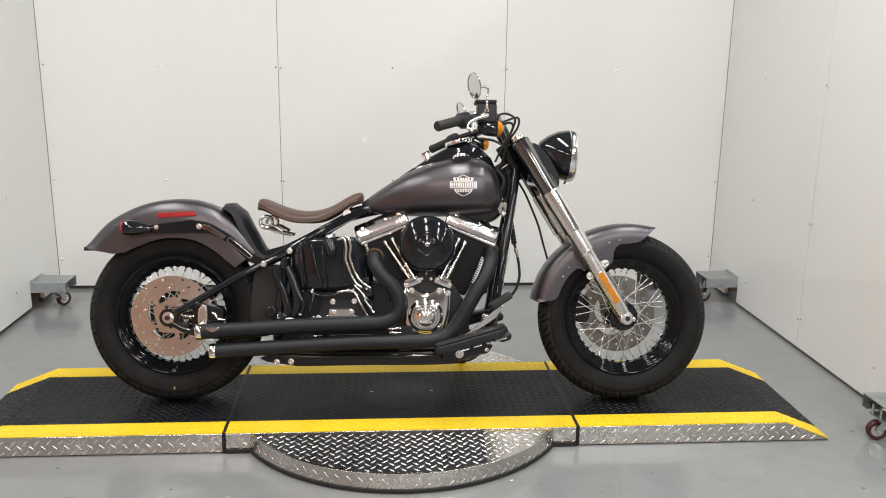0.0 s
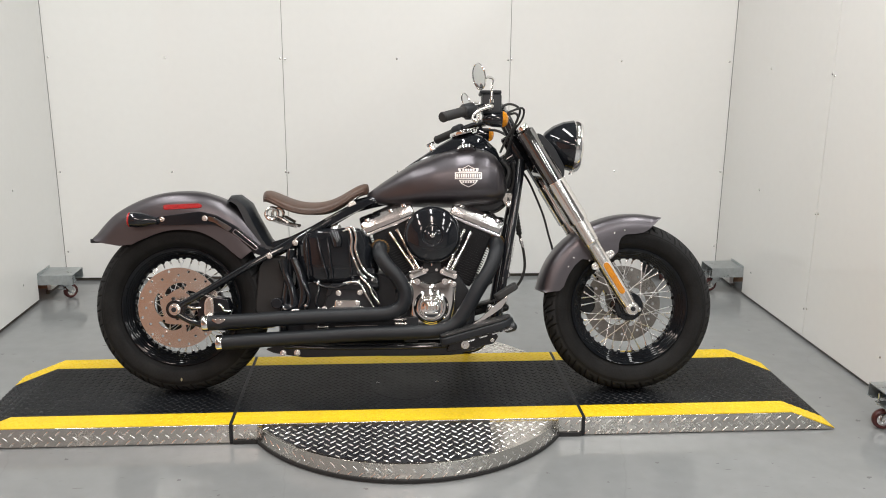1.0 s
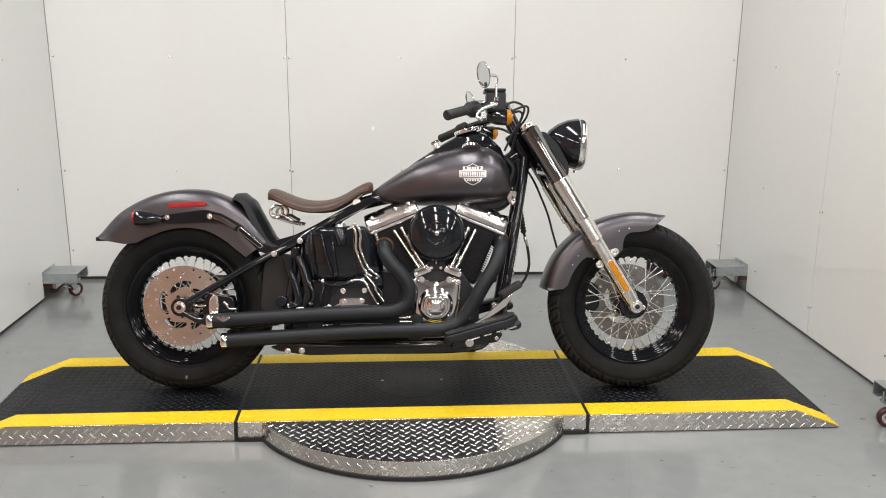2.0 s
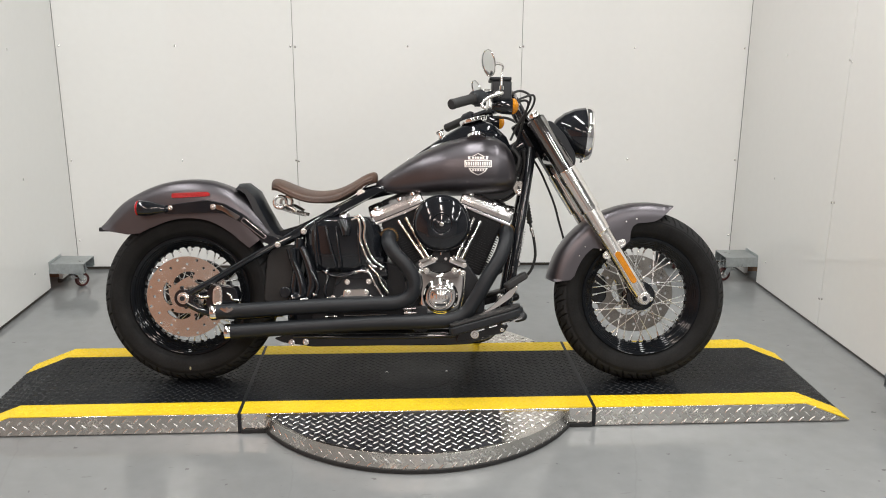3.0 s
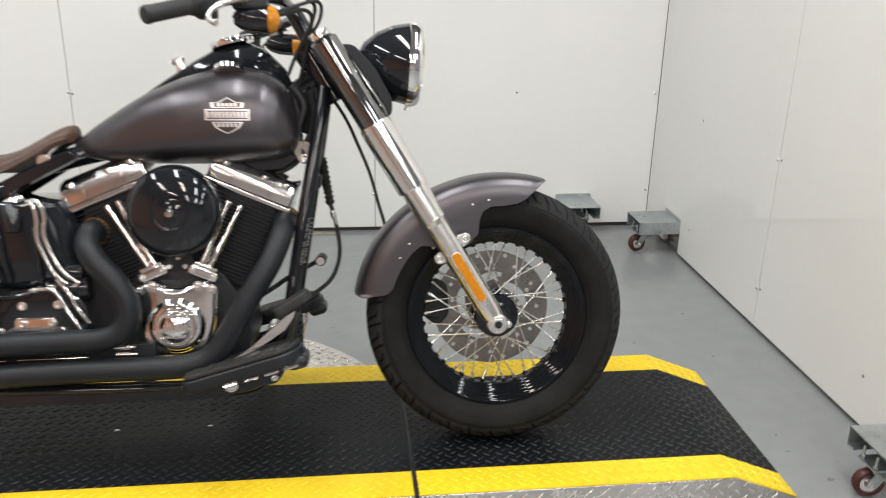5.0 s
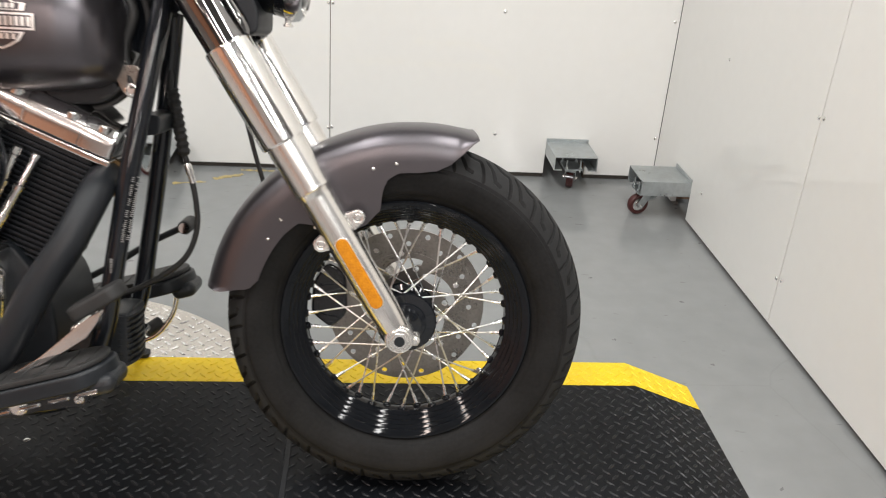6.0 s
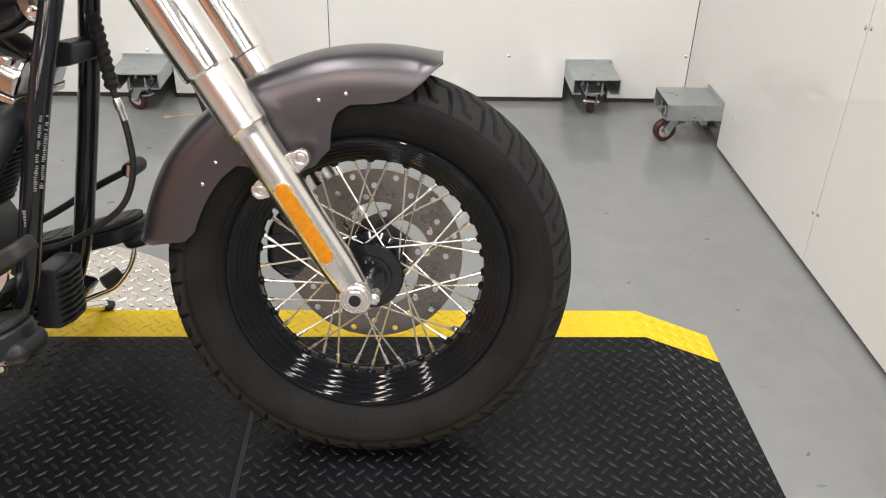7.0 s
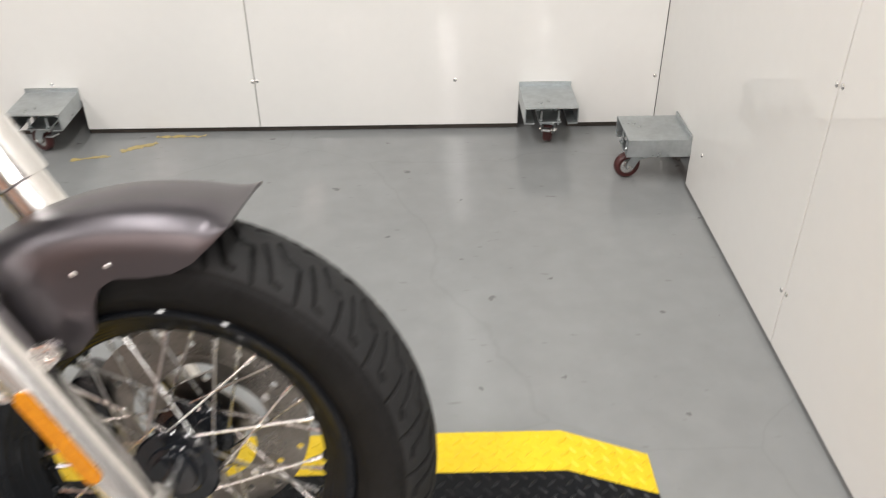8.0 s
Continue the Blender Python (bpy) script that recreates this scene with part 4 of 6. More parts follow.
# seat on its springs
seat_x = [(0.306, 0.739, 0.03), (0.32, 0.748, 0.075), (0.345, 0.746, 0.105), (0.39, 0.725, 0.125), (0.44, 0.707, 0.13), (0.49, 0.701, 0.125), (0.55, 0.707, 0.108), (0.60, 0.731, 0.082), (0.645, 0.761, 0.06), (0.68, 0.775, 0.05), (0.697, 0.77, 0.026)]
rings = []
for x, z, w in seat_x:
    th = 0.026
    sag = 0.012 + 0.075 * w
    ring = []
    for k in range(13):
        u = -1 + k / 6
        ring.append((x, w * u, z - sag * 1.2 * abs(u) ** 2.2))
    for k in range(13):
        u = 1 - k / 6
        ring.append((x, w * u * 0.985, z - th * (1 - 0.35 * abs(u)) - sag * 1.25 * abs(u) ** 2.2 - (0.012 if abs(u) > 0.9 else 0)))
    rings.append(ring)
bm = bmesh.new()
loft(bm, rings)
seat = P("seat", bm, M_LEATHER, "brown leather sprung solo seat", angle=60)
sub = seat.modifiers.new("round", "SUBSURF")
sub.levels = sub.render_levels = 2
for s in (-1, 1):
    bm = bmesh.new()
    edge = [(x, s * w * 0.99, z - (0.012 + 0.075 * w) * 1.2 - 0.014) for x, z, w in seat_x[1:-1]]
    tube(bm, edge, 0.0032, 8)
    P("seat_piping", bm, M_LEATHER, "rolled leather edge", parent=seat)
for s in (-1, 1):
    bm = bmesh.new()
    coil = []
    for i in range(22):
        a = 2 * math.pi * i / 16 + 3.6
        coil.append((0.347 + 0.0215 * math.cos(a), s * (0.056 + 0.016 * i / 16), 0.66 + 0.0215 * math.sin(a)))
    tail = [(0.436, s * 0.05, 0.614), (0.40, s * 0.05, 0.622), (0.36, s * 0.05, 0.634)]
    tube(bm, tail + coil + [(0.375, s * 0.088, 0.648), (0.41, s * 0.09, 0.628)], 0.006, 8, 2)
    P("seat_spring", bm, M_CAST, "chrome hairpin seat spring")
bm = bmesh.new()
rod(bm, (0.64, -0.075, 0.692), (0.64, 0.075, 0.692), 0.012)
rod(bm, (0.64, -0.078, 0.692), (0.64, -0.07, 0.692), 0.0155)
tube(bm, [(0.62, -0.04, 0.69), (0.66, -0.03, 0.73), (0.685, 0, 0.755)], 0.007)
P("seat_hinge", bm, M_BOLT)

# rear fender pad, struts, lamps
bm = bmesh.new()
prof = [(0.188, 0.712), (0.196, 0.726), (0.223, 0.727), (0.259, 0.70), (0.29, 0.64), (0.33, 0.568), (0.35, 0.548), (0.37, 0.542)]
inner_prof = [(0.188, 0.70), (0.2, 0.704), (0.222, 0.69), (0.238, 0.66), (0.26, 0.61), (0.285, 0.56), (0.30, 0.535), (0.37, 0.53)]
rings = []
for (x, z), (xi, zi) in zip(prof, inner_prof):
    w = 0.078
    rings.append([(xi, -w, zi), (x * 0.6 + xi * 0.4, -w * 0.96, z * 0.6 + zi * 0.4), (x, -w * 0.62, z), (x + 0.003, 0, z + 0.004), (x, w * 0.62, z), (x * 0.6 + xi * 0.4, w * 0.96, z * 0.6 + zi * 0.4), (xi, w, zi)])
loft(bm, rings)
pad = P("fender_bib", bm, M_SATIN, "satin black fender pad", angle=50)
for s in (-1, 1):
    y0, y1 = s * 0.096, s * 0.114
    a, b = min(y0, y1), max(y0, y1)
    bm = bmesh.new()
    slab(bm, rounded([(-0.06, 0.617), (-0.06, 0.647), (0.10, 0.668), (0.155, 0.655), (0.23, 0.612), (0.31, 0.545), (0.365, 0.525), (0.33, 0.505), (0.295, 0.515), (0.222, 0.583), (0.15, 0.62), (0.1, 0.622)], 0.012), a, b, 0.004)
    strut = P("fender_strut", bm, M_GLOSS, "gloss black fender strut")
    yb = s * 0.1145
    for x, z, r in ((-0.036, 0.6395, 0.006), (0.116, 0.643, 0.0068)):
        bm = hexbolt(r, 0.008)
        part("bolt", bm, M_BOLT, strut, m=pose(x, yb, z, 90 if s < 0 else -90))
    bm = bmesh.new()
    slab(bm, rounded([(0.128, 0.652), (0.155, 0.644), (0.214, 0.609), (0.2, 0.596), (0.15, 0.628), (0.128, 0.634)], 0.006), min(yb, yb + s * 0.002), max(yb, yb + s * 0.002), 0.0006)
    part("strut_trim", bm, M_CHROME, strut, "chrome strut trim")
    bm = bmesh.new()
    slab(bm, rounded([(0.224, 0.607), (0.308, 0.537), (0.296, 0.527), (0.212, 0.592)], 0.006), min(yb, yb + s * 0.002), max(yb, yb + s * 0.002), 0.0006)
    part("strut_trim", bm, M_CHROME, strut, "chrome strut trim")
    bm = bmesh.new()
    slab(bm, rounded([(0.2255, 0.6025), (0.303, 0.5375), (0.295, 0.531), (0.2165, 0.594)], 0.004), min(yb + s * 0.002, yb + s * 0.003), max(yb + s * 0.002, yb + s * 0.003), 0.0003)
    part("trim_inset", bm, M_GLOSS, strut)
    bm = bmesh.new()
    lathe(bm, [(0, 0.0), (0.011, 0.0), (0.016, 0.02), (0.024, 0.045), (0.0275, 0.07), (0.0275, 0.09), (0.0262, 0.094), (0, 0.094)], 32, aim((-0.05, s * 0.125, 0.634), (-0.15, s * 0.125, 0.638)))
    rod(bm, (-0.045, s * 0.105, 0.634), (-0.068, s * 0.125, 0.635), 0.01)
    lamp = P("turn_signal", bm, M_GLOSS, "gloss black bullet tail and turn lamp")
    bm = bmesh.new()
    lathe(bm, [(0.0264, 0.0), (0.0264, 0.004), (0.022, 0.009), (0.012, 0.0125), (0, 0.0135), (0, 0.0)], 32, aim((-0.1435, s * 0.125, 0.638), (-0.3, s * 0.125, 0.6445)))
    part("lens", bm, M_RED, lamp, "red lamp lens")
    bm = bmesh.new()
    slab(bm, rounded([(-0.036, 0.673), (-0.036, 0.691), (0.09, 0.697), (0.102, 0.69), (0.1, 0.682), (0.09, 0.68)], 0.006), min(s * 0.093, s * 0.099), max(s * 0.093, s * 0.099), 0.0015)
    part("reflector", bm, M_RED, rear_fender, "red side reflector")
    bm = bmesh.new()
    box(bm, -0.302, -0.26, min(s * 0.06, s * 0.085), max(s * 0.06, s * 0.085), 0.553, 0.568, 0.003)
    part("plate_tab", bm, M_SATIN, rear_fender)

# frame
bm = bmesh.new()
for s in (-1, 1):
    tube(bm, [(0.37, s * 0.1, 0.528), (0.45, s * 0.1, 0.571), (0.56, s * 0.085, 0.635), (0.66, s * 0.05, 0.69), (0.74, s * 0.03, 0.717)], 0.0165, 12)
tube(bm, [(0.62, 0, 0.682), (0.74, 0, 0.712), (0.95, 0, 0.75), (1.15, 0, 0.83), (1.24, 0, 0.88)], 0.024, 14)
frame_top = P("frame_backbone", bm, M_GLOSS, "gloss black frame tubes")
for s in (-1, 1):
    bm = bmesh.new()
    tube(bm, [(1.262, s * 0.03, 0.86), (1.243, s * 0.06, 0.74), (1.215, s * 0.088, 0.58), (1.19, s * 0.098, 0.43), (1.166, s * 0.1, 0.30), (1.12, s * 0.1, 0.2), (1.03, s * 0.1, 0.165), (0.7, s * 0.1, 0.16), (0.45, s * 0.1, 0.165), (0.40, s * 0.1, 0.2), (0.395, s * 0.1, 0.3), (0.41, s * 0.1, 0.42), (0.42, s * 0.1, 0.53)], 0.0165, 14)
    P("frame_downtube", bm, M_GLOSS, "gloss black frame tube", parent=frame_top)
bm = bmesh.new()
rod(bm, (1.215, 0, 0.955), (1.29, 0, 0.83), 0.034)
slab(bm, rounded([(1.13, 0.80), (1.24, 0.93), (1.27, 0.86), (1.245, 0.74), (1.2, 0.76)], 0.01), -0.02, 0.02, 0.004)
P("steering_head", bm, M_GLOSS)
for s in (-1, 1):
    bm = bmesh.new()
    tube(bm, [(0.03, s * 0.126, 0.333), (0.12, s * 0.122, 0.383), (0.24, s * 0.115, 0.455), (0.33, s * 0.108, 0.505), (0.42, s * 0.102, 0.548)], [0.0115, 0.0125, 0.013, 0.013, 0.013], 12)
    tube(bm, [(0.02, s * 0.126, 0.30), (0.09, s * 0.12, 0.266), (0.2, s * 0.11, 0.25), (0.36, s * 0.1, 0.26)], 0.012, 10)
    slab(bm, circle(0.012, 0.318, 0.033, 28), min(s * 0.118, s * 0.134), max(s * 0.118, s * 0.134), 0.003)
    slab(bm, [(0.012, 0.288), (0.045, 0.30), (0.06, 0.35), (0.012, 0.348)], min(s * 0.12, s * 0.131), max(s * 0.12, s * 0.131), 0.002)
    arm = P("swingarm", bm, M_GLOSS, "gloss black swingarm tube")
    bm = bmesh.new()
    rod(bm, (0.012, s * 0.133, 0.318), (0.012, s * 0.137, 0.318), 0.021, seg=28)
    rod(bm, (0.012, s * 0.137, 0.318), (0.012, s * 0.147, 0.318), 0.0165, seg=6)
    part("axle_nut", bm, M_BOLT, arm)
    bm = bmesh.new()
    rod(bm, (0.012, s * 0.147, 0.318), (0.012, s * 0.1485, 0.318), 0.009, seg=20)
    part("axle_bore", bm, M_SATIN, arm)
    for x, z in ((0.345, 0.509), (0.438, 0.556)):
        part("bolt", hexbolt(0.0085, 0.01, 1.25), M_BOLT, arm, m=pose(x, s * 0.117, z, 90 if s < 0 else -90))

# fork, lamp, bars
FT, FB = Vector((1.255, 0, 0.97)), Vector((1.66, 0, 0.313))
FU = (FB - FT).normalized()


def on_fork(s, y, fwd=0.0):
    n = Vector((-FU.z, 0, FU.x))
    p = FT + FU * s + n * fwd
    return (p.x, y, p.z)


for s in (-1, 1):
    y = s * 0.115
    bm = bmesh.new()
    rod(bm, on_fork(0.012, y), on_fork(0.232, y), 0.0335, seg=32)
    tube(bm, [on_fork(0.0, s * 0.09, 0.014), on_fork(0.1, s * 0.088, 0.026), on_fork(0.2, s * 0.088, 0.03), on_fork(0.228, s * 0.09, 0.026)], [0.01, 0.013, 0.014, 0.008], 14)
    cover = P("fork_cover", bm, M_BLACKCHROME, "gloss black upper fork cover")
    bm = bmesh.new()
    lathe(bm, [(0, 0), (0.02, 0), (0.0245, 0.004), (0.0245, 0.016), (0.022, 0.02), (0, 0.02)], 24, aim(on_fork(0.012, y), on_fork(-0.2, y)))
    part("fork_cap", bm, M_CHROME, cover, "chrome fork cap")
    L = 0.773
    bm = bmesh.new()
    h0, h1 = 0.226, 0.395
    lathe(bm, [(0.0, 0), (0.0365, 0), (0.0378, 0.003), (0.0378, h1 - h0 - 0.004), (0.0362, h1 - h0), (0, h1 - h0)], 40, aim(on_fork(h0, y), on_fork(h1, y)))
    P("fork_shroud", bm, M_POLISH, "polished fork tube shroud")
    bm = bmesh.new()
    lathe(bm, [(0, 0), (0.0305, 0), (0.0315, 0.003), (0.0315, 0.086), (0.0318, 0.087), (0.0318, 0.091), (0.0305, 0.0925), (0.0283, 0.1), (0.0279, 0.104), (0.0275, 0.13), (0.0266, 0.32), (0.0235, 0.362), (0.019, 0.372), (0, 0.374)], 40, aim(on_fork(0.39, y), on_fork(0.79, y)))
    q = Vector(on_fork(0.765, y))
    slab(bm, circle(q.x, q.z, 0.0245, 28), y - 0.022, y + 0.02, 0.004)
    slider = P("fork_slider", bm, M_SLIDER, "satin aluminium fork slider", angle=24)
    bm = bmesh.new()
    rod(bm, (q.x, y + s * 0.02, q.z), (q.x, y + s * 0.0275, q.z), 0.0185, seg=28)
    part("axle_boss", bm, M_CAST, slider)
    bm = bmesh.new()
    rod(bm, (q.x, y + s * 0.024, q.z), (q.x, y + s * 0.031, q.z), 0.0145, seg=6)
    part("axle_nut", bm, M_BOLT, slider)
    bm = bmesh.new()
    w = Vector(on_fork(0.782, y, 0.02))
    rod(bm, (w.x, y - 0.016, w.z), (w.x, y + 0.014, w.z), 0.0085, seg=18)
    part("pinch_boss", bm, M_CAST, slider)
    bm = bmesh.new()
    rod(bm, (w.x, y + s * 0.012, w.z), (w.x, y + s * 0.02, w.z), 0.0056, seg=6)
    part("pinch_bolt", bm, M_BOLT, slider)
    bm = bmesh.new()
    rod(bm, (q.x, y + s * 0.0305, q.z), (q.x, y + s * 0.0314, q.z), 0.0088, seg=24)
    part("axle_bore", bm, M_SATIN, slider)
    bm = bmesh.new()
    o = [(0.0108 * math.cos(q), 0.0108 + 0.0108 * math.sin(q)) for q in [math.pi + math.pi * i / 12 for i in range(13)]] + [(0.0108 * math.cos(q), 0.1192 + 0.0108 * math.sin(q)) for q in [math.pi * i / 12 for i in range(13)]]
    mm = Matrix.Translation(on_fork(0.699, y + s * 0.0235)) @ pose(0, 0, 0, 0, math.degrees(math.atan2(-FU.x, -FU.z)), 0)
    grow = [(x * 1.16, 0.065 + (z - 0.065) * 1.026) for x, z in o]
    slab(bm, grow, min(0, s * 0.0042), max(0, s * 0.0042), 0.001, m=mm)
    part("reflector_base", bm, M_CAST, slider)
    bm = bmesh.new()
    slab(bm, o, min(0, s * 0.0068), max(0, s * 0.0068), 0.0015, m=mm)
    part("fork_reflector", bm, M_ORANGE, slider, "long orange fork reflector")
    for a, f in ((0.556, 0.040), (0.566, -0.034)):
        c = Vector(on_fork(a, 0, f))
        bm = bmesh.new()
        e = Vector(on_fork(a, 0, f * 0.3))
        along = Vector((FU.x, 0, FU.z))
        end = math.atan2(c.z - e.z, c.x - e.x)
        o = [(c.x + 0.0125 * math.cos(end + q), c.z + 0.0125 * math.sin(end + q)) for q in [radians(-90 + 15 * i) for i in range(13)]]
        turn = 1 if (o[-1][0] - c.x) * along.x + (o[-1][1] - c.z) * along.z > 0 else -1
        o += [(e.x + turn * along.x * 0.019, e.z + turn * along.z * 0.019), (e.x - turn * along.x * 0.019, e.z - turn * along.z * 0.019)]
        hole = circle(c.x, c.z, 0.0068, 16)
        slab(bm, o, y - s * 0.002 - 0.007, y - s * 0.002 + 0.007, 0.0015, [hole])
        part("fender_lug", bm, M_CAST, slider)
        bm = bmesh.new()
        lathe(bm, [(0, -0.002), (0.0066, -0.002), (0.0066, 0.0045), (0.0056, 0.005), (0.0034, 0.005), (0.003, 0.003), (0, 0.003)], 18)
        part("bolt", bm, M_BOLT, slider, m=pose(c.x, y - s * 0.002, c.z, 90 if s < 0 else -90))
bm = bmesh.new()
rod(bm, (FX, -0.115, FZ), (FX, 0.115, FZ), 0.0095)
P("front_axle", bm, M_BOLT)
bm = bmesh.new()
for a in (0.04, 0.2):
    c = Vector(on_fork(a, 0, 0.0))
    slab(bm, rounded([(-0.024, -0.14), (0.024, -0.14), (0.03, 0), (0.024, 0.14), (-0.024, 0.14), (-0.06, 0)], 0.02), -0.014, 0.014, 0.004, m=Matrix.Translation(c) @ pose(0, 0, 0, 0, 31.6, 0) @ pose(0, 0, 0, 90))
P("triple_clamp", bm, M_GLOSS, "gloss black triple clamp")
bm = bmesh.new()
o = [on_fork(a, 0, f) for a, f in ((0.03, 0.018), (0.222, 0.018), (0.232, 0.045), (0.2, 0.066), (0.12, 0.07), (0.05, 0.055))]
slab(bm, rounded([(p[0], p[2]) for p in o], 0.014), -0.08, 0.08, 0.005, seg=2)
P("headlamp_mount", bm, M_FIN, "black lamp nacelle between the fork legs")

HL = Matrix.Translation((1.452, 0, 0.917)) @ pose(0, 0, 0, 0, 93.5, 0)
bm = bmesh.new()
lathe(bm, [(0, -0.118), (0.018, -0.116), (0.045, -0.102), (0.07, -0.072), (0.087, -0.036), (0.0945, 0.0), (0.0945, 0.006), (0.09, 0.008)], 48, HL)
rod(bm, (1.40, 0, 0.85), (1.36, 0, 0.80), 0.016)
headlamp = P("headlamp", bm, M_GLOSS, "gloss black headlamp bucket")
bm = bmesh.new()
lathe(bm, [(0.0945, 0.002), (0.0985, 0.004), (0.0995, 0.014), (0.0965, 0.026), (0.0895, 0.032), (0.0875, 0.028), (0.0885, 0.01)], 48, HL, closed=True)
part("trim_ring", bm, M_CHROME, headlamp, "chrome trim ring")
bm = bmesh.new()
lathe(bm, [(0.0885, 0.024), (0.08, 0.031), (0.055, 0.038), (0.028, 0.041), (0, 0.042)], 48, HL)
part("lens", bm, M_GLASS, headlamp, "clear glass lens")
bm = bmesh.new()
lathe(bm, [(0.088, 0.018), (0.075, -0.005), (0.05, -0.028), (0.02, -0.04), (0.012, -0.04), (0.012, -0.012), (0, -0.01)], 40, HL)
part("reflector_bowl", bm, M_CHROME, headlamp, "mirror reflector bowl")
for s in (-0.012, 0.012):
    bm = bmesh.new()
    rod(bm, (1.452, s, 0.826), (1.452, s, 0.812), 0.004, seg=10)
    rod(bm, (1.452, s, 0.814), (1.452, s, 0.810), 0.0065, seg=6)
    part("clamp_screw", bm, M_BOLT, headlamp)

# ---- engine ----
def Q(px, py):
    """Side elevation: a drawing grid of about 2 mm, to local x, z."""
    return (0.006 + 0.00202 * (px - 300), 0.316 + 0.00206 * (563 - py))


bm = bmesh.new()
slab(bm, rounded([(0.80, 0.21), (1.06, 0.21), (1.09, 0.27), (1.08, 0.36), (1.02, 0.45), (0.93, 0.47), (0.84, 0.45), (0.79, 0.36), (0.78, 0.26)], 0.03), -0.095, 0.10, 0.008)
engine = P("engine", bm, M_WRINKLE, "black V-twin crankcase")
FINS = {}
for side in (-1, 1):
    fins = []
    ang = radians(22.5) * side
    up = Vector((math.sin(ang), 0, math.cos(ang)))
    al = Vector((math.cos(ang), 0, -math.sin(ang)))
    base = Vector((0.931 + 0.037 * side, 0, 0.337))
    bm = bmesh.new()
    rod(bm, base + up * 0.08, base + up * 0.31, 0.055, seg=28)
    core = Matrix.Translation(base) @ Matrix((al, Vector((0, 1, 0)), up)).transposed().to_4x4()
    box(bm, -0.076, 0.076, -0.068, 0.068, 0.09, 0.3, 0.01, core)
    for k in range(21):
        d = 0.108 + k * 0.0089
        w = 0.086 if k < 15 else 0.094
        c = base + up * d
        m = Matrix.Translation(c) @ Matrix((al, Vector((0, 1, 0)), up)).transposed().to_4x4()
        if w not in FINS:
            b = bmesh.new()
            slab(b, rounded([(-w, -0.078), (w, -0.078), (w, 0.078), (-w, 0.078)], 0.028, 4), -0.0014, 0.0014, 0)
            FINS[w] = mesh_of("fin", b, M_FIN)
        fins.append((FINS[w], m @ pose(0, 0, 0, -90)))
    P("cylinder", bm, M_FIN, "black finned cylinder", parent=engine)
    for me, at in fins:
        share("fin", me, engine, at)
    # polished two-piece rocker box
    c = base + up * 0.298
    m = Matrix.Translation(c) @ Matrix((al, Vector((0, 1, 0)), up)).transposed().to_4x4()
    bm = bmesh.new()
    box(bm, -0.103, 0.103, -0.085, 0.085, 0.0, 0.012, 0.003, m)
    P("rocker_base", bm, M_ROCKER, "polished rocker base", parent=engine)
    # the cover: a long half round in three lengths with a groove between them and sloped ends
    stops = [(-0.1, 0.86), (-0.097, 0.95), (-0.091, 0.99), (-0.049, 1.0), (-0.0475, 0.965), (-0.0445, 0.965), (-0.043, 1.0), (0.043, 1.0), (0.0445, 0.965), (0.0475, 0.965), (0.049, 1.0),
             (0.091, 0.99), (0.097, 0.95), (0.1, 0.86)]
    sec = [(-0.082, 0.0), (-0.0825, 0.016), (-0.082, 0.03), (-0.078, 0.041), (-0.068, 0.052), (-0.052, 0.06), (-0.03, 0.0645), (0, 0.066)]
    sec += [(-y, h) for y, h in reversed(sec[:-1])]
    bm = bmesh.new()
    loft(bm, [[m @ Vector((x, y * (0.4 + 0.6 * k), 0.012 + h * k)) for y, h in sec] for x, k in stops])
    P("rocker_box", bm, M_ROCKER, "polished aluminium rocker box", parent=engine, angle=30)
    bm = bmesh.new()
    box(bm, -0.1005, 0.1005, -0.0838, 0.0838, 0.0118, 0.0142, 0, m)
    P("gasket_line", bm, M_SATIN, parent=engine)
    for xx in (-0.07, 0.022, 0.074):
        bm = bmesh.new()
        q = m @ Vector((xx, -0.07, 0.05))
        lathe(bm, [(0.0125, 0.0), (0.0125, 0.008), (0.0115, 0.011), (0.0095, 0.011), (0.0085, 0.007), (0.0085, 0.0)], 20, aim(q, q + up), closed=True)
        P("bolt_tower", bm, M_ROCKER, parent=engine)
        bm = bmesh.new()
        rod(bm, q + up * 0.004, q + up * 0.012, 0.0068, seg=6)
        P("rocker_bolt", bm, M_BOLT, parent=engine)
for p0, p1 in (((0.776, -0.092, 0.593), (0.871, -0.118, 0.455)), ((0.803, -0.1, 0.605), (0.887, -0.122, 0.457)), ((1.046, -0.1, 0.605), (0.981, -0.122, 0.457)), ((1.072, -0.092, 0.593), (0.999, -0.118, 0.455))):
    a, b = Vector(p0), Vector(p1)
    bm = bmesh.new()
    d = (b - a)
    lathe(bm, [(0, 0), (0.008, 0), (0.008, 0.012), (0.0062, 0.014), (0.0062, 0.055), (0.0088, 0.057), (0.0088, 0.064), (0.0075, 0.066), (0.0075, 0.105), (0.0095, 0.108), (0.0095, 0.118), (0.0082, 0.12), (0.0082, d.length), (0, d.length)], 18, aim(a, b))
    P("pushrod_tube", bm, M_CHROME, "chrome pushrod tube", parent=engine)
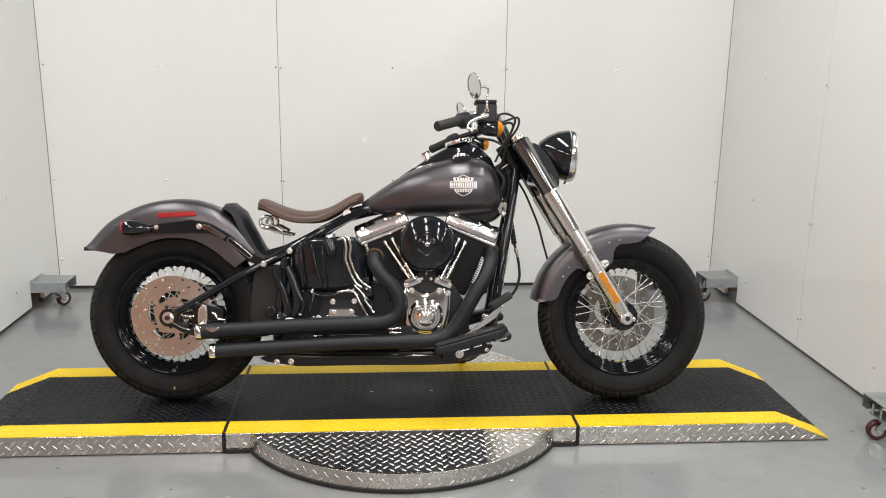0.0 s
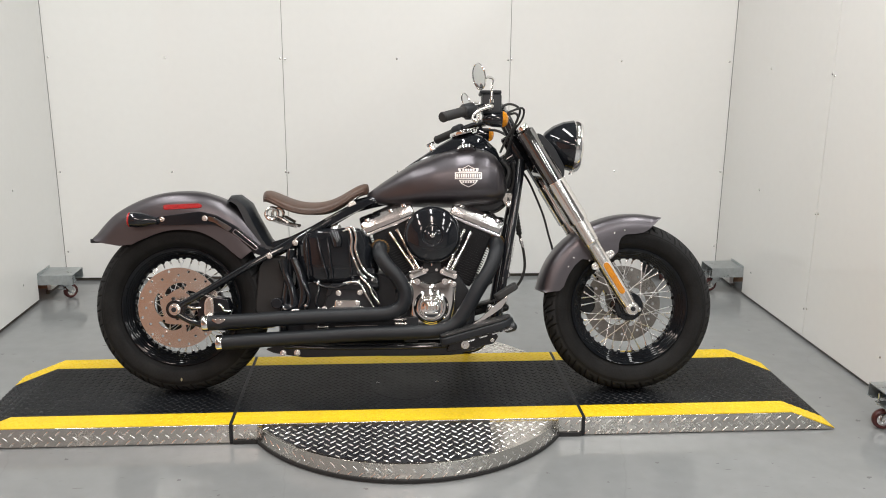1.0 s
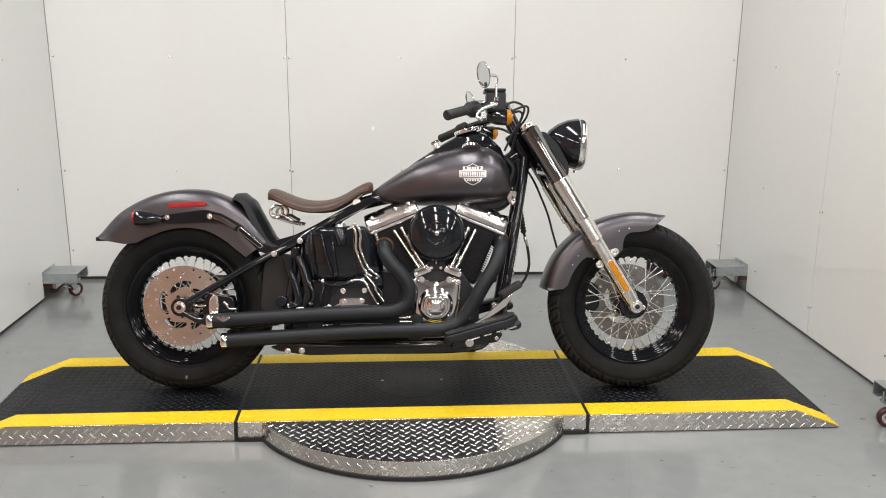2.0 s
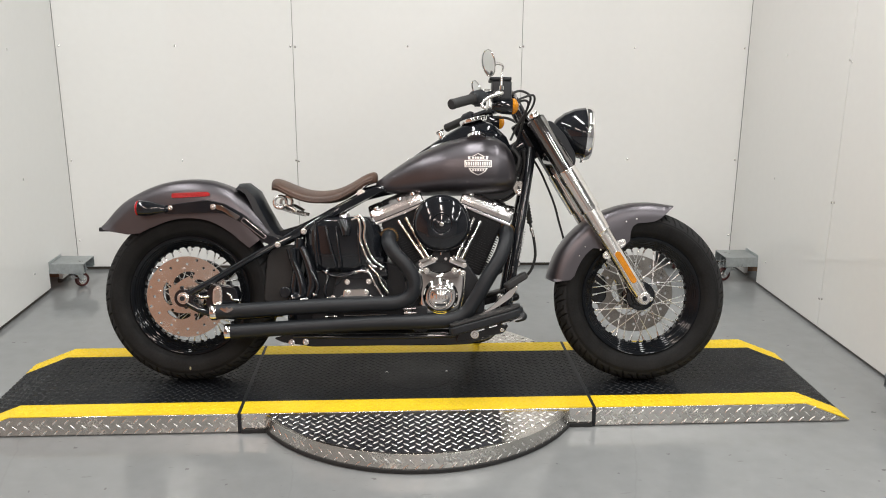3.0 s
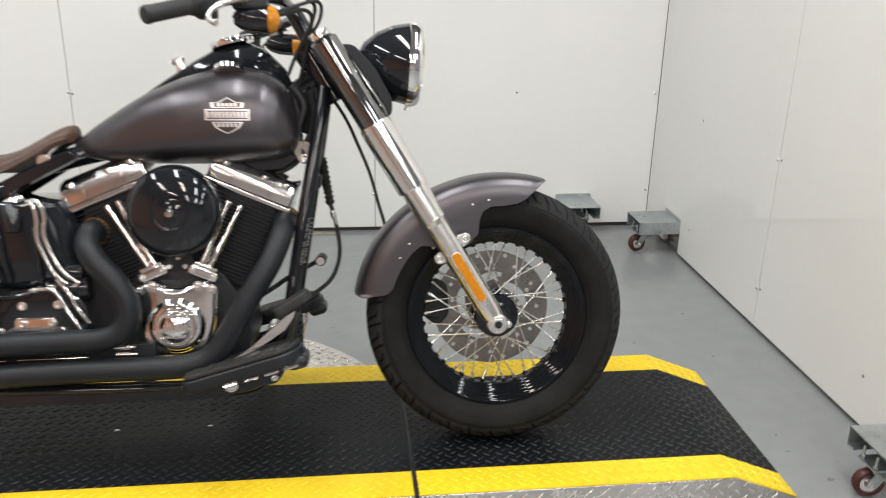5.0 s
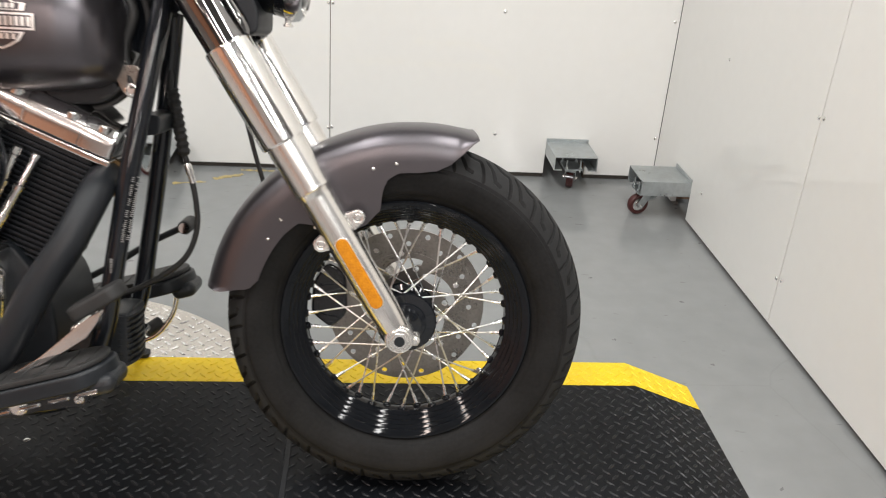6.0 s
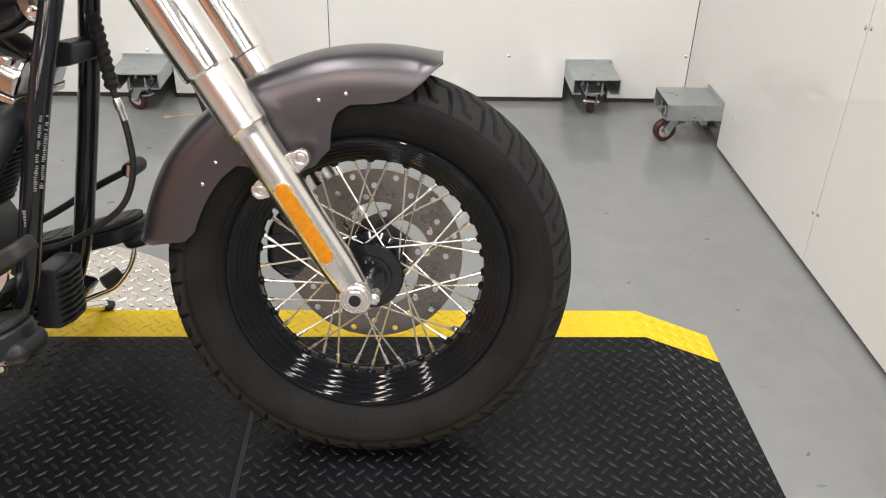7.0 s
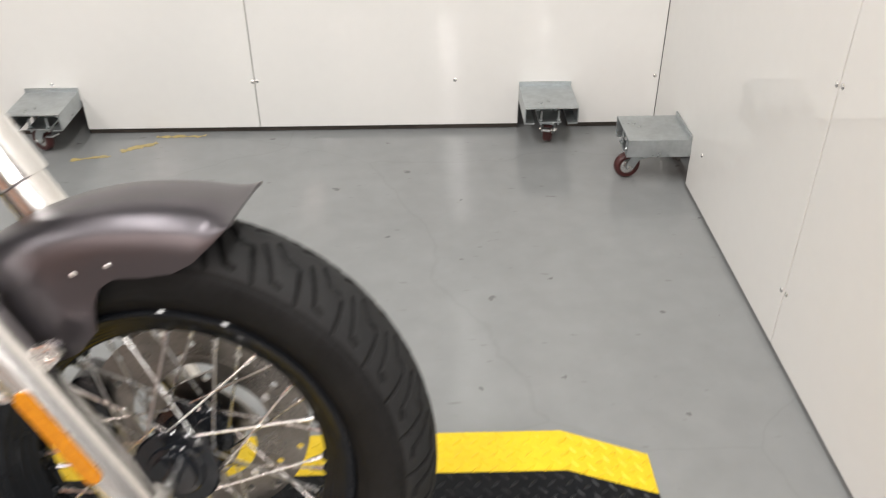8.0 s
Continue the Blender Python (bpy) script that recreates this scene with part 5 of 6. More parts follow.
for s in (-1, 1):
    bm = bmesh.new()
    c = Vector((0.934 + s * 0.055, -0.115, 0.445))
    m = Matrix.Translation(c) @ pose(0, 0, 0, 0, 22 * s, 0)
    box(bm, -0.032, 0.032, -0.018, 0.02, -0.011, 0.011, 0.004, m)
    box(bm, -0.026, 0.026, -0.014, 0.02, 0.01, 0.02, 0.003, m)
    P("lifter_block", bm, M_CHROME, "chrome lifter block", parent=engine)
    for dx in (-0.024, 0.024):
        q = m @ Vector((dx, -0.018, 0))
        bm = hexbolt(0.0055, 0.006)
        P("bolt", bm, M_BOLT, parent=engine, m=pose(q.x, q.y, q.z, 90))

# cam cover with its round badge
o = rounded([(0.832, 0.41), (0.858, 0.432), (0.885, 0.424), (0.915, 0.413), (0.94, 0.413), (0.968, 0.424), (0.995, 0.432), (1.02, 0.408), (1.016, 0.33), (1.0, 0.262), (0.975, 0.246), (0.875, 0.246), (0.852, 0.262), (0.843, 0.33)], 0.016)
bm = bmesh.new()
slab(bm, o, -0.128, -0.085, 0.017, seg=6)
cam_cover = P("cam_cover", bm, M_CHROME, "chrome cam cover", parent=engine, angle=50)
bm = bmesh.new()
lathe(bm, [(0.071, 0.0), (0.066, 0.0012), (0.061, 0.0045), (0.0565, 0.009), (0.053, 0.0115), (0.049, 0.0125), (0, 0.0125)], 56, pose(0.927, -0.125, 0.325, 90))
P("cover_swell", bm, M_CHROME, parent=engine, angle=60)
for x, z in ((0.846, 0.408), (1.006, 0.408), (0.876, 0.417), (0.976, 0.417), (0.858, 0.266), (0.995, 0.266)):
    bm = bmesh.new()
    lathe(bm, [(0.013, 0.0), (0.0125, 0.004), (0.011, 0.006), (0, 0.006)], 22, pose(x, -0.124, z, 90))
    P("bolt_boss", bm, M_CHROME, parent=engine)
    P("bolt", hexbolt(0.0062, 0.007, 1.2), M_BOLT, parent=engine, m=pose(x, -0.13, z, 90))
bm = bmesh.new()
lathe(bm, [(0, 0.0165), (0.01, 0.016), (0.02, 0.014), (0.029, 0.0102), (0.0345, 0.0062), (0.0375, 0.0062), (0.0395, 0.0085), (0.0425, 0.0085), (0.0445, 0.006), (0.045, 0), (0, 0)], 44, pose(0.927, -0.1372, 0.325, 90))
P("timer_cover", bm, M_CHROME, "round chrome badge cover", parent=engine)
for i in range(5):
    bm = bmesh.new()
    box(bm, 0.902 + i * 0.0112, 0.909 + i * 0.0112, -0.1535, -0.1475, 0.317, 0.337 if i % 2 else 0.332, 0.0006)
    P("badge_stroke", bm, M_POLISH, parent=engine)
for z, w in ((0.352, 0.024), (0.304, 0.022)):
    bm = bmesh.new()
    box(bm, 0.927 - w, 0.927 + w, -0.1505, -0.144, z - 0.003, z + 0.003, 0.0006)
    P("badge_stroke", bm, M_POLISH, parent=engine)

# round air cleaner
AC = pose(0.93, -0.1, 0.584, 90)
bm = bmesh.new()
lathe(bm, [(0, 0.0), (0.092, 0.0), (0.1, 0.006), (0.102, 0.02), (0.102, 0.034), (0.1, 0.044), (0.0955, 0.0525), (0.088, 0.059), (0.078, 0.064), (0.066, 0.0675), (0.052, 0.07),
           (0.041, 0.0712), (0.0375, 0.0708), (0.0355, 0.068), (0.033, 0.0672), (0.024, 0.069), (0.014, 0.0705), (0, 0.071)], 72, AC)
cleaner = P("air_cleaner", bm, M_GLOSS, "round gloss black air cleaner cover")
bm = bmesh.new()
lathe(bm, [(0, 0.069), (0.0115, 0.069), (0.0105, 0.075), (0.0075, 0.08), (0.003, 0.0805), (0, 0.0795)], 20, AC)
part("cover_bolt", bm, M_CHROME, cleaner, "chrome cover bolt")
bm = bmesh.new()
lathe(bm, [(0.1005, 0.012), (0.1035, 0.013), (0.1035, 0.018), (0.1005, 0.019)], 64, AC)
part("cover_ring", bm, M_SATIN, cleaner)
bm = bmesh.new()
rod(bm, (0.93, -0.02, 0.565), (0.93, -0.1, 0.58), 0.04)
rod(bm, (0.845, -0.03, 0.56), (1.015, -0.03, 0.56), 0.024)
slab(bm, rounded([(0.89, 0.445), (0.97, 0.445), (0.955, 0.5), (0.905, 0.5)], 0.01), -0.1, 0.0, 0.004)
P("intake_manifold", bm, M_SATIN, parent=engine)
bm = bmesh.new()
rod(bm, (0.929, -0.104, 0.472), (0.929, -0.104, 0.497), 0.0045, seg=12)
lathe(bm, [(0, 0), (0.006, 0.0), (0.0075, 0.004), (0.006, 0.008), (0, 0.009)], 12, pose(0.929, -0.104, 0.484))
P("drain_fitting", bm, M_CHROME, parent=engine)
for dx in (-0.017, 0.017):
    bm = bmesh.new()
    rod(bm, (0.929 + dx, -0.1, 0.458), (0.929 + dx, -0.112, 0.458), 0.006, seg=10)
    P("bolt", bm, M_BOLT, parent=engine)

bm = bmesh.new()
slab(bm, rounded([(0.345, 0.556), (0.42, 0.578), (0.56, 0.648), (0.64, 0.69), (0.70, 0.716), (0.725, 0.703), (0.63, 0.655), (0.50, 0.585), (0.37, 0.527)], 0.008), -0.1, -0.055, 0.006)
P("frame_cover", bm, M_GLOSS, "gloss black frame side cover")

# exhaust pipes
def pipe(pts, tip, label):
    bm = bmesh.new()
    tube(bm, pts, 0.0262, 28, 10)
    p = P("exhaust_pipe", bm, M_PIPE, label)
    a = Vector(pts[-1])
    d = (Vector(pts[-1]) - Vector(pts[-2])).normalized()
    bm = bmesh.new()
    lathe(bm, [(0.022, -0.01), (0.0275, -0.01), (0.0285, -0.007), (0.0285, 0.008), (0.027, 0.0105), (0.0235, 0.0105), (0.022, 0.006)], 32, aim(a, a + d), closed=True)
    part("pipe_tip", bm, M_CHROME, p, "chrome pipe tip")
    bm = bmesh.new()
    lathe(bm, [(0.0225, 0.0015), (0.0, 0.0015)], 24, aim(a, a + d))
    part("pipe_bore", bm, M_SATIN, p)
    return p


upper = pipe([(0.742, -0.05, 0.536), (0.741, -0.105, 0.533), (0.746, -0.145, 0.51), (0.77, -0.163, 0.474), (0.805, -0.168, 0.436), (0.832, -0.168, 0.385), (0.824, -0.168, 0.335), (0.78, -0.168, 0.308), (0.70, -0.168, 0.302), (0.50, -0.168, 0.294), (0.327, -0.168, 0.284), (0.13, -0.168, 0.272)], 0, "matte black upper exhaust pipe")
lower = pipe([(1.166, -0.03, 0.556), (1.166, -0.078, 0.552), (1.162, -0.122, 0.527), (1.137, -0.158, 0.466), (1.093, -0.172, 0.395), (1.05, -0.172, 0.318), (1.012, -0.172, 0.267), (0.955, -0.172, 0.244), (0.85, -0.172, 0.239), (0.70, -0.172, 0.235), (0.50, -0.172, 0.224), (0.327, -0.172, 0.213), (0.18, -0.172, 0.203)], 0, "matte black lower exhaust pipe")
for p, a, b in ((upper, (0.742, -0.05, 0.536), (0.741, -0.105, 0.533)), (lower, (1.166, -0.03, 0.556), (1.166, -0.078, 0.552))):
    bm = bmesh.new()
    lathe(bm, [(0.026, 0.0), (0.033, 0.001), (0.0345, 0.004), (0.033, 0.007), (0.026, 0.008)], 28, aim(Vector(a).lerp(Vector(b), 0.3), b), closed=True)
    part("port_ring", bm, M_HEATED, p, "heat-tinted port ring")
bm = bmesh.new()
slab(bm, [(0.155, 0.287), (0.162, 0.292), (0.172, 0.288), (0.18, 0.294), (0.188, 0.288), (0.198, 0.292), (0.205, 0.287), (0.196, 0.28), (0.184, 0.274), (0.176, 0.274), (0.164, 0.28)], -0.1955, -0.1935, 0.0005)
part("maker_plate", bm, M_CHROME, upper, "small chrome wing-shaped plate")
for x in (0.47, 0.83):
    bm = bmesh.new()
    slab(bm, rounded([(x, 0.2), (x + 0.05, 0.2), (x + 0.05, 0.29), (x, 0.29)], 0.008), -0.146, -0.12, 0.003)
    P("pipe_bracket", bm, M_SATIN)
bm = bmesh.new()
rod(bm, (0.52, -0.152, 0.2555), (0.56, -0.152, 0.2575), 0.004)
rod(bm, (0.585, -0.152, 0.2585), (0.735, -0.152, 0.2615), 0.0035)
P("clamp_rod", bm, M_CHROME, "chrome clamp rod")
for x, z in ((0.812, 0.283), (0.815, 0.267)):
    bm = bmesh.new()
    rod(bm, (x - 0.018, -0.15, z), (x + 0.012, -0.15, z), 0.0065, seg=12)
    rod(bm, (x + 0.012, -0.15, z), (x + 0.026, -0.15, z), 0.0045, seg=8)
    P("hose_fitting", bm, M_BOLT)

# oil tank, battery side, gearbox
rings = []
for z, xa, xb in ((0.405, 0.47, 0.70), (0.42, 0.45, 0.735), (0.46, 0.44, 0.74), (0.51, 0.434, 0.725), (0.56, 0.43, 0.71), (0.585, 0.445, 0.70), (0.602, 0.5, 0.69), (0.611, 0.54, 0.67)):
    ring = []
    cx, hx, hy = (xa + xb) / 2, (xb - xa) / 2, 0.135 if 0.42 < z < 0.62 else 0.12
    for i in range(36):
        a = 2 * math.pi * i / 36
        c, s = math.cos(a), math.sin(a)
        ring.append((cx + hx * abs(c) ** 0.7 * (1 if c > 0 else -1), hy * abs(s) ** 0.4 * (1 if s > 0 else -1), z))
    rings.append(ring)
bm = bmesh.new()
loft(bm, rings)
oil = P("oil_tank", bm, M_GLOSS, "gloss black oil tank", angle=60)
sub = oil.modifiers.new("round", "SUBSURF")
sub.levels = sub.render_levels = 1
bm = bmesh.new()
lathe(bm, [(0, 0), (0.019, 0), (0.021, 0.006), (0.019, 0.013), (0.008, 0.017), (0, 0.018)], 24, pose(0.585, -0.11, 0.602, 52))
part("filler_cap", bm, M_CHROME, oil, "chrome filler cap")
bm = bmesh.new()
tube(bm, [(0.578, -0.115, 0.59), (0.588, -0.13, 0.565), (0.59, -0.137, 0.54)], [0.024, 0.022, 0.015], 16)
part("filler_neck", bm, M_GLOSS, oil)
# added ribs: the tank's vertical light streaks put into its shape
for x, dx in ((0.478, 0.01), (0.512, 0.042), (0.553, 0.02), (0.63, 0.012)):
    bm = bmesh.new()
    tube(bm, [(x, -0.122, 0.6), (x + dx * 0.3, -0.139, 0.545), (x + dx * 0.7, -0.14, 0.48), (x + dx, -0.139, 0.44), (x + dx, -0.125, 0.415)], [0.002, 0.0045, 0.005, 0.0045, 0.002], 12)
    part("highlight_rib", bm, M_GLOSS, oil)
for pts in ([Q(600, 426), Q(611, 424), Q(615, 440), Q(615, 462), Q(626, 490), Q(634, 502), Q(642, 508)], [Q(604, 421), Q(616, 420), Q(623, 436), Q(622, 458), Q(633, 486), Q(642, 498), Q(656, 508)],
            [Q(600, 517), Q(622, 514), Q(632, 520), Q(640, 535), Q(656, 562)], [Q(630, 505), Q(645, 520), Q(652, 535), Q(664, 552)]):
    bm = bmesh.new()
    tube(bm, [(x, -0.145 + 0.012 * (i == 0), z) for i, (x, z) in enumerate(pts)], 0.0048, 10)
    P("oil_line", bm, M_CHROME, "chrome oil line")
bm = bmesh.new()
slab(bm, rounded([(0.40, 0.2), (0.80, 0.2), (0.80, 0.42), (0.72, 0.45), (0.55, 0.43), (0.46, 0.40), (0.40, 0.36)], 0.03), -0.095, 0.1, 0.006)
slab(bm, rounded([(0.535, 0.30), (0.72, 0.30), (0.70, 0.41), (0.56, 0.41)], 0.02), -0.13, -0.09, 0.006)
gearbox = P("gearbox", bm, M_FIN, "black gearbox case")
bm = bmesh.new()
slab(bm, rounded([(0.578, 0.318), (0.672, 0.318), (0.668, 0.353), (0.582, 0.353)], 0.01), -0.146, -0.125, 0.005, seg=3)
slab(bm, rounded([(0.545, 0.309), (0.705, 0.309), (0.675, 0.33), (0.575, 0.33)], 0.006), -0.138, -0.125, 0.003)
P("clutch_cover", bm, M_CHROME, "chrome release cover", parent=gearbox)
for px, py, y in ((594, 552, -0.146), (625, 551, -0.146), (591, 534, -0.13), (629, 533, -0.13), (566, 562, -0.13), (632, 562, -0.13)):
    x, z = Q(px, py)
    P("bolt", hexbolt(0.0078, 0.008, 1.25), M_BOLT, parent=gearbox, m=pose(x, y, z, 90))
bm = bmesh.new()
slab(bm, rounded([(0.285, 0.30), (0.36, 0.28), (0.40, 0.30), (0.415, 0.42), (0.385, 0.50), (0.33, 0.50), (0.30, 0.47)], 0.02), -0.075, 0.075, 0.006)
P("inner_mudguard", bm, M_PLASTIC, "dull black inner mudguard")
bm = bmesh.new()
lathe(bm, [(0, 0), (0.028, 0.0), (0.031, 0.004), (0.031, 0.085), (0.027, 0.092), (0.018, 0.094), (0, 0.094)], 28, aim((0.645, -0.105, 0.405), (0.74, -0.105, 0.412)))
lathe(bm, [(0, 0), (0.016, 0.0), (0.018, 0.003), (0.018, 0.06), (0.015, 0.064), (0, 0.064)], 24, aim((0.66, -0.112, 0.445), (0.73, -0.112, 0.449)))
starter = P("starter_motor", bm, M_GLOSS, "gloss black starter motor")
for xx, zz in ((0.668, 0.42), (0.715, 0.424)):
    bm = bmesh.new()
    rod(bm, (xx, -0.13, zz), (xx, -0.145, zz), 0.005, seg=6)
    part("terminal", bm, M_BOLT, starter)
for pts, r in (([(0.46, -0.11, 0.43), (0.475, -0.135, 0.40), (0.49, -0.138, 0.36), (0.475, -0.13, 0.315)], 0.0075),
               ([(0.52, -0.11, 0.425), (0.525, -0.135, 0.39), (0.515, -0.14, 0.345), (0.53, -0.13, 0.305)], 0.0062),
               ([(0.505, -0.12, 0.415), (0.55, -0.14, 0.398), (0.60, -0.143, 0.402), (0.64, -0.13, 0.418)], 0.0058),
               ([(0.70, -0.13, 0.40), (0.73, -0.14, 0.375), (0.735, -0.14, 0.34), (0.715, -0.13, 0.312)], 0.0055),
               ([(0.44, -0.12, 0.31), (0.49, -0.138, 0.298), (0.54, -0.138, 0.304), (0.575, -0.13, 0.3)], 0.005)):
    bm = bmesh.new()
    tube(bm, pts, r, 10, 8)
    hose = P("hose", bm, M_GLOSS, "black hose")
    for q in (0, -1):
        bm = bmesh.new()
        p0, p1 = Vector(pts[q]), Vector(pts[1 if q == 0 else -2])
        rod(bm, p0.lerp(p1, 0.3), p0.lerp(p1, 0.3) + (p1 - p0).normalized() * 0.007, r * 1.3, seg=14)
        part("hose_clamp", bm, M_BOLT, hose)
bm = bmesh.new()
slab(bm, rounded([(0.548, 0.36), (0.56, 0.405), (0.635, 0.412), (0.70, 0.40), (0.708, 0.362), (0.69, 0.37), (0.68, 0.388), (0.575, 0.388), (0.566, 0.37)], 0.006), -0.138, -0.128, 0.002)
P("side_cover_rib", bm, M_GLOSS, parent=gearbox)
for y in (-0.118,):
    bm = bmesh.new()
    tube(bm, [(0.395, y, 0.495), (0.402, y, 0.45), (0.425, y, 0.39), (0.432, y, 0.33), (0.40, y, 0.315)], [0.02, 0.014, 0.015, 0.018, 0.02], 14)
    tube(bm, [(0.43, y, 0.5), (0.452, y, 0.45), (0.47, y, 0.38), (0.455, y, 0.32)], [0.014, 0.017, 0.02, 0.014], 14)
    rod(bm, (0.372, y - 0.012, 0.338), (0.372, y + 0.02, 0.338), 0.02)
    P("frame_casting", bm, M_GLOSS, "gloss black frame casting")
bm = bmesh.new()
rod(bm, (0.425, -0.128, 0.313), (0.455, -0.128, 0.311), 0.0085, seg=12)
P("pivot_bolt", bm, M_BOLT)

# rear caliper
bm = bmesh.new()
slab(bm, rounded([(0.085, 0.285), (0.19, 0.285), (0.205, 0.32), (0.195, 0.355), (0.11, 0.368), (0.09, 0.34)], 0.014), -0.118, -0.06, 0.005)
rod(bm, (0.06, -0.1, 0.322), (0.10, -0.1, 0.33), 0.013)
caliper = P("brake_caliper", bm, M_GLOSS, "gloss black rear brake caliper")
bm = bmesh.new()
slab(bm, rounded([(0.112, 0.30), (0.124, 0.285), (0.146, 0.29), (0.148, 0.33), (0.143, 0.358), (0.126, 0.362), (0.114, 0.345)], 0.012, 5), -0.124, -0.116, 0.002)
part("caliper_badge", bm, M_CAST, caliper, "bare metal caliper face")
bm = bmesh.new()
slab(bm, rounded([(0.119, 0.303), (0.127, 0.294), (0.14, 0.298), (0.141, 0.33), (0.137, 0.35), (0.128, 0.353), (0.121, 0.342)], 0.009, 5), -0.1255, -0.1235, 0.0006)
part("caliper_inset", bm, M_STEEL, caliper)
for pts in ([(0.165, -0.12, 0.335), (0.178, -0.125, 0.325), (0.185, -0.125, 0.312), (0.205, -0.12, 0.309)], [(0.05, -0.12, 0.328), (0.075, -0.125, 0.322), (0.1, -0.12, 0.323)]):
    bm = bmesh.new()
    tube(bm, pts, 0.0045, 10)
    part("banjo_line", bm, M_CHROME, caliper)

# underside: lower plates, floorboards, pedal, regulator, stand
bm = bmesh.new()
slab(bm, rounded([(0.33, 0.172), (0.37, 0.185), (1.06, 0.19), (1.08, 0.175), (1.03, 0.152), (0.47, 0.142), (0.36, 0.158)], 0.008), -0.122, -0.10, 0.004)
tube(bm, [(0.4, -0.124, 0.182), (0.6, -0.126, 0.178), (0.85, -0.126, 0.18), (1.02, -0.124, 0.186)], 0.0085, 12)
belly = P("lower_plate", bm, M_GLOSS, "gloss black lower frame plate")
for px, py in ((492, 640), (517, 639)):
    x, z = Q(px, py)
    P("bolt", hexbolt(0.0095, 0.008, 1.2), M_BOLT, parent=belly, m=pose(x, -0.1225, z, 90))
for s in (-1, 1):
    tilt = pose(1.086 if s < 0 else 1.105, s * (0.2 if s < 0 else 0.235), 0.25 if s < 0 else 0.272, 0, -16, 0)
    bm = bmesh.new()
    o = rounded([(-0.135, -0.05), (0.10, -0.055), (0.135, -0.02), (0.135, 0.03), (0.10, 0.055), (-0.135, 0.05)], 0.025)
    slab(bm, o, -0.012, 0.016, 0.006, m=tilt @ pose(0, 0, 0, -90), seg=3)
    board = P("floorboard", bm, M_SATIN, "black rider floorboard")
    bm = bmesh.new()
    box(bm, 0.09, 0.14, -0.04, 0.04, -0.036, -0.004, 0.0155, tilt, 4)
    part("board_end", bm, M_WRINKLE, board)
    bm = bmesh.new()
    slab(bm, [(x * 0.95, z * 0.92) for x, z in o], -0.022, -0.0125, 0.003, m=tilt @ pose(0, 0, 0, -90))
    part("board_rubber", bm, M_TRIMRUB, board, "black ribbed rubber pad")
    for k in range(7):
        bm = bmesh.new()
        box(bm, -0.11 + k * 0.034, -0.095 + k * 0.034, -0.036, 0.036, 0.0215, 0.0236, 0.001, tilt)
        part("rib", bm, M_TRIMRUB, board)
    bm = bmesh.new()
    slab(bm, rounded([(0.98, 0.165), (1.15, 0.195), (1.17, 0.225), (1.10, 0.245), (1.0, 0.215)], 0.01), min(s * 0.11, s * 0.16), max(s * 0.11, s * 0.16), 0.003)
    part("board_bracket", bm, M_GLOSS, board)
    for x, z in ((1.048, 0.193), (1.145, 0.209)):
        r = 0.015 if x < 1.1 else 0.0075
        bm = bmesh.new()
        rod(bm, (x, s * 0.158, z), (x, s * 0.166, z), r, seg=24)
        rod(bm, (x, s * 0.166, z), (x, s * 0.174, z), r * 0.55, seg=6)
        part("pivot_bolt", bm, M_BOLT, board)
    for k in range(4):
        p = tilt @ Vector((-0.03 + k * 0.045, s * 0.055, -0.02))
        bm = bmesh.new()
        rod(bm, (p.x - 0.014, p.y, p.z - 0.004), (p.x + 0.014, p.y, p.z + 0.004), 0.0036, seg=8)
        part("edge_trim", bm, M_CHROME, board)
bm = bmesh.new()
slab(bm, [(1.04, 0.256), (1.06, 0.265), (1.102, 0.293), (1.148, 0.334), (1.178, 0.36), (1.198, 0.372), (1.193, 0.356), (1.174, 0.328), (1.143, 0.306), (1.102, 0.28)], -0.2, -0.19, 0.003)
pedal = P("brake_pedal", bm, M_CHROME, "chrome brake pedal arm")
bm = bmesh.new()
m = pose(1.19, -0.19, 0.386, 0, -32, 0)
slab(bm, rounded([(-0.045, -0.028), (0.04, -0.028), (0.048, 0), (0.04, 0.028), (-0.045, 0.028)], 0.02), -0.012, 0.012, 0.006, m=m @ pose(0, 0, 0, -90), seg=3)
part("pedal_pad", bm, M_TRIMRUB, pedal, "black rubber pedal pad")
bm = bmesh.new()
rod(bm, (1.143, -0.1, 0.319), (1.143, -0.15, 0.319), 0.013, seg=20)
rod(bm, (1.143, -0.15, 0.319), (1.143, -0.158, 0.319), 0.0095, seg=6)
P("engine_mount_bolt", bm, M_BOLT)

bm = bmesh.new()
box(bm, 1.150, 1.189, -0.048, 0.048, 0.217, 0.317, 0.008)
regulator = P("voltage_regulator", bm, M_SATIN, "black finned voltage regulator")
for k in range(9):
    z = 0.225 + k * 0.0105
    bm = bmesh.new()
    slab(bm, rounded([(1.17, -0.05), (1.19, -0.046), (1.198, -0.02), (1.198, 0.02), (1.19, 0.046), (1.17, 0.05)], 0.006), -0.003, 0.003, 0.001, m=pose(0, 0, z, -90))
    part("fin", bm, M_FIN, regulator)

# left side seen beyond the frame: shift lever, stand
bm = bmesh.new()
tube(bm, [(1.02, 0.16, 0.30), (1.10, 0.185, 0.345), (1.158, 0.2, 0.382), (1.225, 0.2, 0.418)], 0.0065, 10)
shift = P("shift_lever", bm, M_SATIN, "black shift lever")
bm = bmesh.new()
lathe(bm, [(0, 0), (0.0125, 0.0), (0.014, 0.004), (0.014, 0.05), (0.012, 0.056), (0, 0.056)], 20, aim((1.232, 0.175, 0.421), (1.236, 0.3, 0.424)))
part("shift_peg", bm, M_TRIMRUB, shift, "black rubber shift peg")
bm = bmesh.new()
